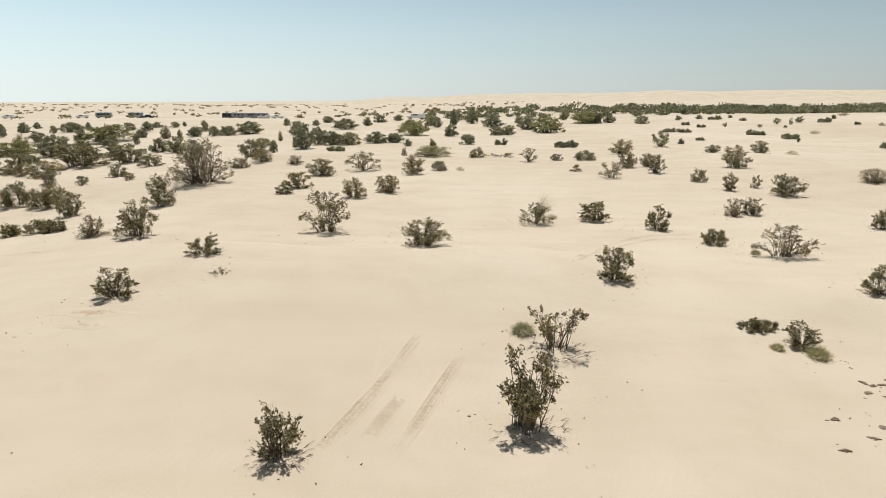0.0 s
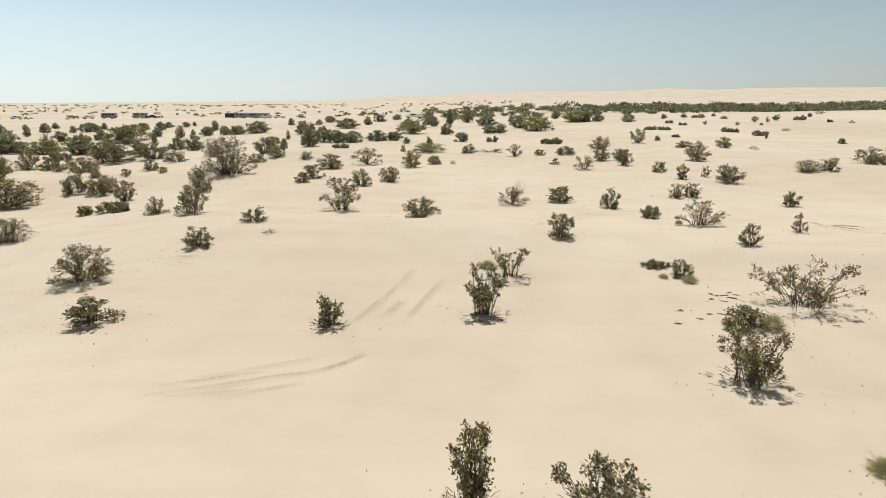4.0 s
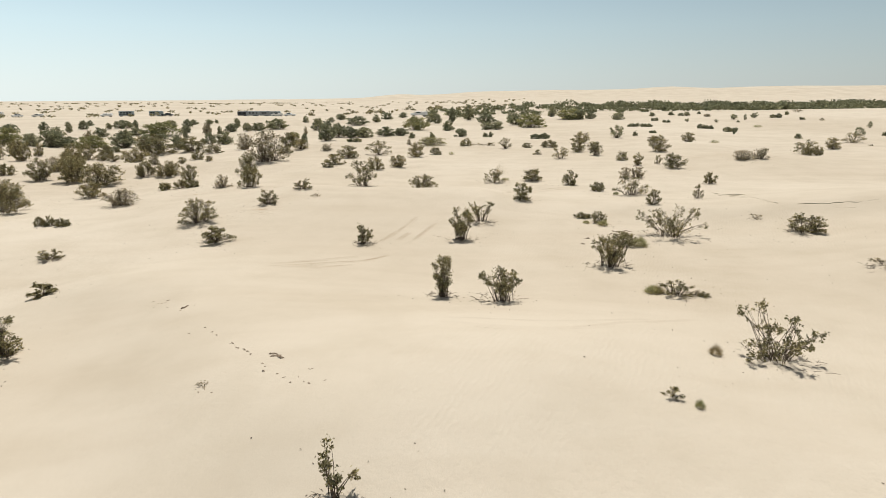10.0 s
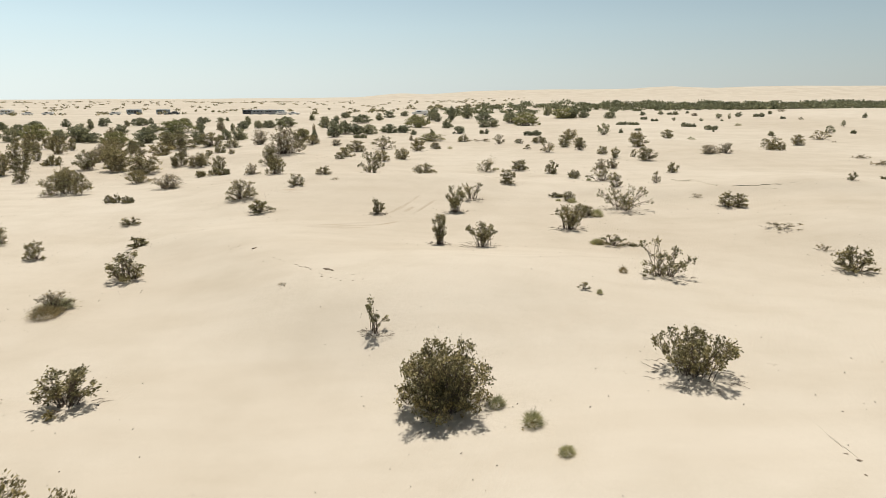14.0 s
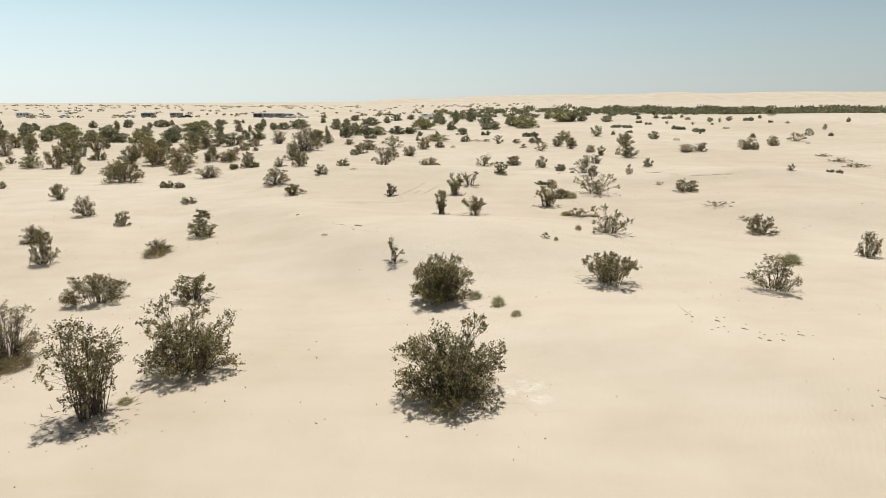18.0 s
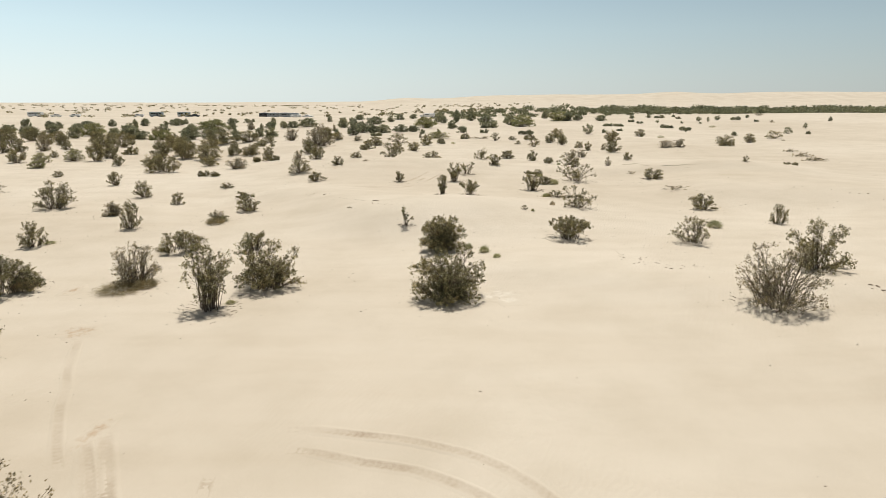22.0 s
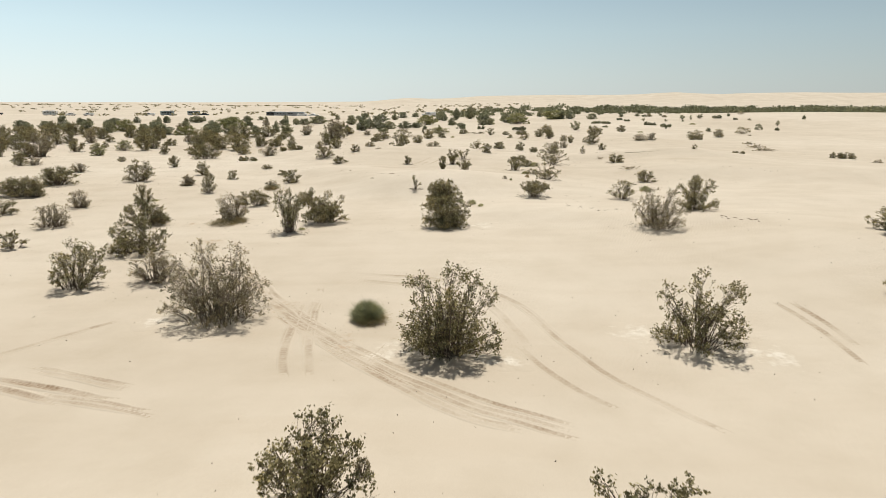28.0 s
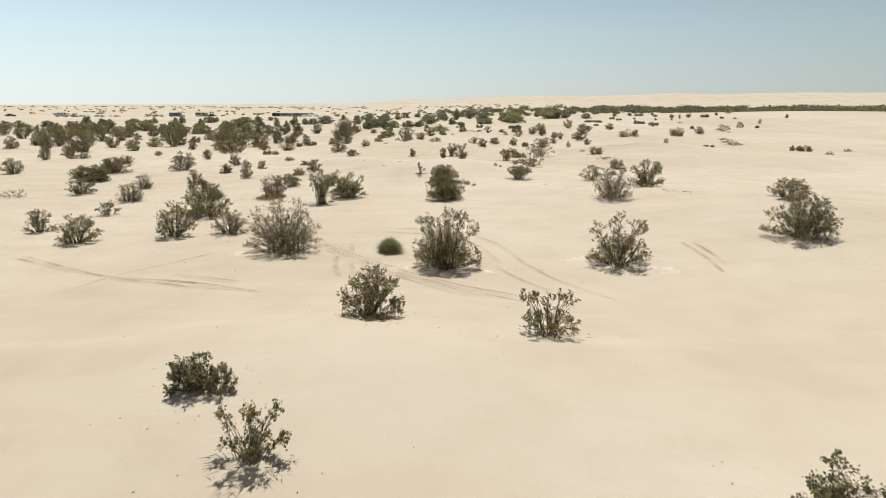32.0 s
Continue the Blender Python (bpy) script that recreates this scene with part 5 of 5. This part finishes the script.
tyre_track([(4.36, 20.40), (6.93, 25.48), (9.41, 27.89), (11.69, 28.17), (13.09, 27.61)], 0.16, 0.5)
tyre_track([(4.26, 19.84), (6.70, 24.51), (9.14, 26.98), (11.36, 27.28), (12.73, 26.74)], 0.16, 0.5)
tyre_track([(-12.52, -41.18), (-12.30, -39.31), (-11.72, -37.74), (-10.45, -35.69), (-8.34, -33.13)], 0.18, 0.5)
tyre_track([(-7.41, 4.95), (-6.37, 4.89), (-5.47, 5.12), (-4.73, 5.53), (-4.07, 5.97), (-3.27, 6.44), (-2.44, 6.94), (-1.65, 7.65)], 0.17, 0.7)
tyre_track([(-7.27, 5.38), (-6.13, 5.38), (-5.05, 5.79), (-4.08, 6.46), (-3.08, 7.05), (-2.47, 7.66)], 0.16, 0.6)
tyre_track([(-3.59, -28.93), (-1.88, -28.76), (-0.11, -29.04), (1.61, -29.55), (2.87, -30.55), (3.82, -31.83), (4.40, -33.10), (4.88, -34.87), (5.15, -36.66)], 0.22, 0.6)
tyre_track([(-3.23, -29.64), (-1.74, -29.57), (-0.02, -30.02), (1.29, -30.51), (2.37, -31.35), (3.09, -32.53), (3.62, -34.37), (3.95, -36.04), (4.06, -37.09)], 0.22, 0.5)
tyre_track([(-5.30, -30.98), (-3.74, -33.08), (-2.49, -34.55), (-1.21, -35.99), (0.22, -37.46), (1.44, -38.53), (2.52, -39.41), (3.63, -40.07), (4.66, -40.61), (5.59, -41.21)], 0.16, 0.9)
tyre_track([(-5.17, -31.70), (-3.66, -33.69), (-2.45, -35.08), (-1.20, -36.46), (0.20, -37.88), (1.39, -38.91), (2.45, -39.75), (3.54, -40.38), (4.55, -40.90), (5.47, -41.47)], 0.16, 0.7)
tyre_track([(-4.89, -32.38), (-3.44, -34.26), (-2.28, -35.58), (-1.07, -36.90), (0.29, -38.27), (1.45, -39.26), (2.48, -40.07), (3.55, -40.67), (4.54, -41.17), (5.44, -41.72)], 0.16, 0.9)
tyre_track([(-4.81, -32.18), (-3.11, -34.39), (-1.51, -36.41), (-0.06, -38.02), (1.28, -39.42), (2.31, -40.31), (3.38, -40.73), (4.49, -41.24)], 0.16, 0.8)
tyre_track([(-4.66, -32.70), (-3.01, -34.82), (-1.45, -36.77), (-0.03, -38.34), (1.29, -39.69), (2.30, -40.55), (3.35, -40.96), (4.45, -41.45)], 0.16, 0.8)
tyre_track([(-3.57, -31.20), (-3.47, -33.31), (-3.22, -35.55), (-2.82, -37.61), (-2.22, -39.36)], 0.20, 0.8)
tyre_track([(-3.09, -31.00), (-2.84, -33.57), (-2.50, -35.98), (-2.06, -37.79), (-1.49, -39.51)], 0.20, 0.8)
tyre_track([(-10.76, -37.04), (-9.14, -37.61), (-7.58, -38.24), (-6.32, -38.70), (-5.13, -39.15)], 0.16, 0.9)
tyre_track([(-10.56, -37.33), (-8.97, -37.89), (-7.43, -38.49), (-6.20, -38.95), (-5.03, -39.39)], 0.16, 0.9)
tyre_track([(-9.52, -38.80), (-8.00, -39.20), (-6.52, -39.64), (-5.22, -40.12), (-3.78, -40.52)], 0.16, 0.9)
tyre_track([(-9.35, -39.04), (-7.85, -39.43), (-6.40, -39.86), (-5.12, -40.34), (-3.69, -40.74)], 0.16, 0.9)
tyre_track([(-10.78, -35.96), (-10.07, -35.06), (-9.20, -34.07), (-8.28, -32.88)], 0.18, 0.9)
tyre_track([(-1.19, -39.50), (-0.70, -37.74), (-0.14, -35.90), (0.58, -33.99)], 0.18, 0.5)
tyre_track([(-6.64, 5.93), (-5.72, 5.84), (-4.73, 6.08), (-3.86, 6.49), (-2.84, 7.07)], 0.17, 0.5)
tyre_track([(-6.36, 5.24), (-5.37, 5.31), (-4.46, 5.66), (-3.55, 6.21), (-2.34, 6.94), (-1.50, 7.95), (-0.82, 9.29)], 0.20, 0.6)
tyre_track([(13.21, -30.58), (12.91, -31.86), (13.12, -33.34), (13.13, -35.49), (12.77, -38.01)], 0.18, 0.8)
tyre_track([(13.77, -30.70), (13.45, -31.94), (13.61, -34.07), (13.53, -36.85)], 0.18, 0.8)
tyre_track([(3.02, -30.76), (4.15, -32.75), (5.00, -35.55), (5.83, -37.61), (6.81, -39.16), (7.73, -40.48), (8.50, -41.60)], 0.18, 0.8)
tyre_track([(3.18, -34.33), (4.00, -36.84), (4.77, -38.54), (5.63, -39.54), (6.64, -40.42)], 0.18, 0.7)
tyre_track([(-18.95, -34.19), (-16.48, -35.56), (-13.88, -37.00), (-11.66, -38.07), (-8.97, -39.03), (-6.41, -40.13)], 0.22, 1.0)
tyre_track([(-18.46, -33.76), (-15.17, -36.06), (-11.98, -37.90), (-9.71, -38.37), (-5.26, -39.83)], 0.22, 1.0)
tyre_track([(-10.37, -22.07), (-9.95, -23.24), (-8.24, -26.93), (-6.79, -29.56), (-5.63, -31.30)], 0.18, 0.5)
tyre_track([(-7.07, -27.68), (-6.65, -28.68), (-5.49, -30.61), (-4.05, -33.02)], 0.18, 0.6)
tyre_track([(-3.88, -30.85), (-3.69, -32.50), (-3.54, -33.35)], 0.20, 0.5)
tyre_track([(-3.33, -29.02), (-3.22, -30.62), (-3.04, -32.49)], 0.22, 0.5)
tyre_track([(2.81, -30.08), (2.22, -31.44), (1.52, -32.93)], 0.22, 0.5)
tyre_track([(-0.55, -1.49), (1.00, -2.71), (2.52, -3.17), (4.27, -2.78), (6.38, -1.69), (8.40, -0.70), (10.17, 0.09)], 0.20, 0.2)
tyre_track([(-0.08, -2.16), (1.63, -3.13), (3.54, -3.17), (5.77, -2.24), (7.78, -1.09)], 0.18, 0.2)
tyre_track([(-0.65, -1.11), (0.41, -1.78), (1.62, -2.17), (2.90, -2.20), (4.77, -1.88), (6.42, -1.36), (8.53, -0.51)], 0.20, 0.22)
tyre_track([(-6.76, 6.06), (-5.60, 5.80), (-4.65, 6.30), (-3.55, 7.02), (-2.57, 7.77), (-1.67, 9.07)], 0.20, 0.5)
tyre_track([(-7.07, 5.08), (-5.77, 4.80), (-4.60, 5.26), (-3.43, 5.75), (-2.38, 6.76)], 0.20, 0.5)
tyre_track([(-5.95, 4.55), (-4.72, 4.76), (-3.59, 5.49), (-2.52, 6.26), (-1.74, 7.52)], 0.18, 0.4)
tyre_track([(-6.81, -28.31), (-5.04, -31.39), (-3.35, -33.92), (-1.74, -35.96), (-0.33, -37.24)], 0.34, 0.9)
tyre_track([(-6.72, -27.81), (-4.72, -31.36), (-2.93, -33.91), (-1.26, -35.96), (0.35, -37.48)], 0.26, 0.7)
tyre_track([(-3.67, -31.09), (-3.43, -33.66), (-3.21, -35.72), (-2.66, -37.77)], 0.24, 0.6)
tyre_track([(-3.16, -30.81), (-2.93, -33.91), (-2.50, -36.22), (-2.14, -37.77)], 0.24, 0.6)
scarp([(42.88, 32.15), (42.76, 30.04), (43.41, 29.42)])
scarp([(44.15, 26.24), (45.35, 25.14)])
scarp([(38.82, 15.32), (40.27, 15.08)])
scarp([(33.01, 2.33), (33.49, 1.93)])
scarp([(18.63, 21.79), (19.27, 15.84), (20.88, 14.99), (23.24, 14.26)])
scarp([(27.61, 2.31), (28.32, 1.32), (29.18, 0.84)])
scarp([(18.67, 22.59), (19.25, 21.61), (19.93, 21.27)])
scarp([(18.57, 17.29), (19.59, 16.13), (20.96, 15.48), (22.01, 15.34), (22.99, 15.11)])
scarp([(18.96, 22.67), (19.46, 21.68), (19.73, 20.67)])
scarp([(19.00, 16.49), (19.91, 16.09)])
scarp([(8.72, -14.72), (8.67, -15.34)])
scarp([(6.41, -17.39), (6.81, -17.63)])
scarp([(9.41, -11.47), (9.58, -11.59), (9.71, -11.81)])
scarp([(8.72, -14.82), (8.72, -15.61)])
scarp([(9.16, -10.94), (9.62, -11.27)])
scarp([(18.93, 23.77), (19.11, 20.50), (19.15, 16.95)])
scarp([(20.09, 15.80), (22.54, 15.09), (24.02, 14.97)])
fragment(9.40, 12.84, 0.30)
fragment(9.53, 12.71, 0.30)
fragment(9.78, 12.78, 0.30)
fragment(9.85, 12.55, 0.30)
fragment(10.00, 12.45, 0.30)
fragment(9.49, 12.18, 0.30)
fragment(9.19, 12.37, 0.30)
fragment(8.07, 10.54, 0.30)
fragment(8.92, 10.94, 0.30)
fragment(9.14, 10.89, 0.30)
fragment(7.27, 10.11, 0.30)
fragment(7.76, 11.20, 0.30)
fragment(9.76, 11.66, 0.30)
fragment(10.10, 13.07, 0.30)
fragment(9.90, 11.57, 0.30)
fragment(8.55, 10.94, 0.30)
fragment(10.25, 12.86, 0.30)
fragment(25.65, 3.46, 0.20)
fragment(26.32, 3.52, 0.20)
fragment(27.61, 2.31, 0.20)
fragment(28.32, 1.32, 0.20)
fragment(28.75, 1.01, 0.20)
fragment(29.18, 0.84, 0.20)
fragment(29.38, -0.48, 0.20)
fragment(20.38, -0.22, 0.20)
fragment(20.83, 0.10, 0.20)
fragment(24.82, -1.30, 0.20)
fragment(25.84, -1.18, 0.20)
fragment(26.80, 0.08, 0.20)
fragment(8.70, -15.47, 0.20)
fragment(9.27, -15.89, 0.20)
fragment(9.74, -16.61, 0.20)
fragment(9.98, -17.56, 0.20)
fragment(10.35, -17.56, 0.20)
fragment(11.03, -17.16, 0.20)
fragment(15.68, -20.55, 0.24)
fragment(15.81, -20.73, 0.24)
fragment(15.79, -21.05, 0.24)
fragment(16.14, -21.00, 0.24)
fragment(16.30, -21.42, 0.24)
fragment(16.69, -21.43, 0.24)
fragment(16.73, -21.58, 0.24)
fragment(16.92, -21.62, 0.24)
fragment(16.92, -21.97, 0.24)
fragment(-8.20, 0.48, 0.08)
fragment(-8.17, 0.53, 0.08)
fragment(-7.78, 0.20, 0.08)
fragment(-7.92, 0.27, 0.08)
fragment(-7.66, 0.22, 0.08)
fragment(-7.66, 0.43, 0.08)
fragment(-7.93, 0.01, 0.08)
fragment(-7.42, -0.21, 0.08)
fragment(-6.81, -0.56, 0.30)
fragment(-6.75, -0.43, 0.30)
fragment(-5.80, -2.63, 0.11)
fragment(-5.14, -2.79, 0.11)
fragment(-4.94, -3.04, 0.11)
fragment(-5.48, -2.38, 0.11)
fragment(-4.34, -3.74, 0.11)
fragment(-4.29, -3.75, 0.11)
fragment(-4.03, -4.11, 0.11)
fragment(-3.82, -4.26, 0.11)
fragment(-3.87, -4.20, 0.11)
fragment(-3.73, -4.35, 0.11)
fragment(-3.62, -4.55, 0.11)
fragment(-3.09, -4.57, 0.26)
fragment(-2.97, -4.69, 0.26)
fragment(-2.91, -4.72, 0.26)
fragment(-2.83, -4.82, 0.26)
fragment(-3.19, -5.06, 0.09)
fragment(-3.09, -5.24, 0.09)
fragment(-3.06, -5.44, 0.09)
fragment(-2.00, -5.60, 0.09)
fragment(-1.95, -5.58, 0.09)
fragment(-2.51, -5.85, 0.09)
fragment(-2.31, -6.12, 0.09)
fragment(-2.02, -6.16, 0.09)
fragment(-1.89, -6.26, 0.09)
fragment(-1.57, -6.19, 0.09)
fragment(-2.19, -5.91, 0.09)
fragment(-2.71, -5.65, 0.09)
fragment(-13.74, 9.70, 0.09)
fragment(-12.14, 7.36, 0.09)
fragment(-11.29, 5.84, 0.09)
fragment(7.61, 11.18, 0.11)
fragment(8.10, 11.26, 0.11)
fragment(8.04, 10.57, 0.11)
fragment(8.08, 10.47, 0.11)
fragment(7.28, 10.07, 0.11)
fragment(8.95, 12.13, 0.11)
fragment(9.65, 12.64, 0.11)
fragment(7.82, 11.25, 0.11)
fragment(-9.99, 15.12, 0.09)
fragment(-9.93, 15.63, 0.09)
fragment(-9.62, 15.88, 0.09)
fragment(-9.64, 16.34, 0.09)
fragment(-9.29, 16.10, 0.09)
fragment(-10.21, 14.35, 0.09)
fragment(-9.88, 15.81, 0.09)
fragment(-9.86, 15.28, 0.09)
fragment(8.61, -15.22, 0.11)
fragment(8.78, -16.71, 0.11)
fragment(9.04, -16.53, 0.11)
fragment(9.18, -16.87, 0.11)
fragment(9.83, -17.37, 0.11)
fragment(10.61, -17.20, 0.11)
fragment(9.39, -15.55, 0.10)
fragment(9.62, -15.55, 0.10)
fragment(9.97, -16.20, 0.10)
fragment(10.04, -16.90, 0.10)
fragment(10.43, -17.09, 0.10)
fragment(11.13, -16.86, 0.10)
fragment(10.08, -17.09, 0.10)
fragment(8.50, -15.96, 0.11)
fragment(9.23, -16.43, 0.11)
fragment(10.58, -17.05, 0.11)
fragment(11.34, -17.23, 0.11)
fragment(15.54, -20.86, 0.11)
fragment(15.73, -21.19, 0.11)
fragment(16.68, -21.56, 0.11)
fragment(17.06, -21.49, 0.11)
fragment(18.35, -22.00, 0.11)
fragment(-0.57, 1.20, 0.09)
fragment(0.72, 11.21, 0.09)
fragment(0.40, 11.31, 0.09)
fragment(7.27, 10.32, 0.09)
fragment(11.76, 7.16, 0.09)
fragment(-6.81, -0.73, 0.09)
fragment(0.61, 11.13, 0.12)
fragment(-4.21, -5.89, 0.09)
fragment(-4.00, -6.06, 0.09)
fragment(-4.33, -5.95, 0.09)
fragment(-6.51, -0.43, 0.09)
fragment(-7.66, 0.39, 0.09)
fragment(-4.09, -4.07, 0.09)
fragment(-3.62, -4.50, 0.09)
fragment(-3.06, -5.47, 0.09)
fragment(-2.82, -4.86, 0.09)
fragment(-0.08, -36.53, 0.08)
fragment(0.13, -37.12, 0.08)
fragment(-0.34, -36.75, 0.08)
fragment(0.39, -37.42, 0.08)
fragment(-0.20, -36.41, 0.08)
fragment(2.18, -26.93, 0.08)
fragment(8.57, -30.59, 0.08)
fragment(-0.66, -31.56, 0.08)
crust_patch(2.96, -19.74, 0.90)
crust_patch(3.47, -20.26, 0.70)
crust_patch(7.60, -34.61, 0.90)
crust_patch(10.29, -35.96, 0.80)
crust_patch(11.03, -36.55, 0.80)
crust_patch(-0.13, -35.99, 0.60)
crust_patch(3.30, -36.90, 0.70)
brown_patch(-10.16, -22.69, 1.44, 1.69)
brown_patch(-15.40, -17.39, 1.36, 1.56)
brown_patch(-6.43, -28.82, 0.76, 2.08)
brown_patch(-4.12, -32.66, 1.44, 2.60)
brown_patch(-1.50, -35.95, 1.54, 2.34)
brown_patch(-9.07, 15.67, 2.80, 0.75)
brown_patch(-8.80, 14.88, 1.80, 0.52)
brown_patch(-10.40, -22.77, 1.54, 1.69)
brown_patch(-12.93, -18.44, 0.95, 1.56)
brown_patch(-16.01, 24.33, 3.22, 0.91)
crust_patch(-0.19, -36.63, 0.90)
crust_patch(2.72, -36.88, 0.80)
crust_patch(7.58, -34.27, 1.10)
crust_patch(10.88, -36.28, 1.20)
crust_patch(-7.81, -33.93, 1.00)
crust_patch(3.28, -19.59, 1.00)
crust_patch(7.56, -34.56, 1.10)
crust_patch(-0.10, -36.44, 0.90)
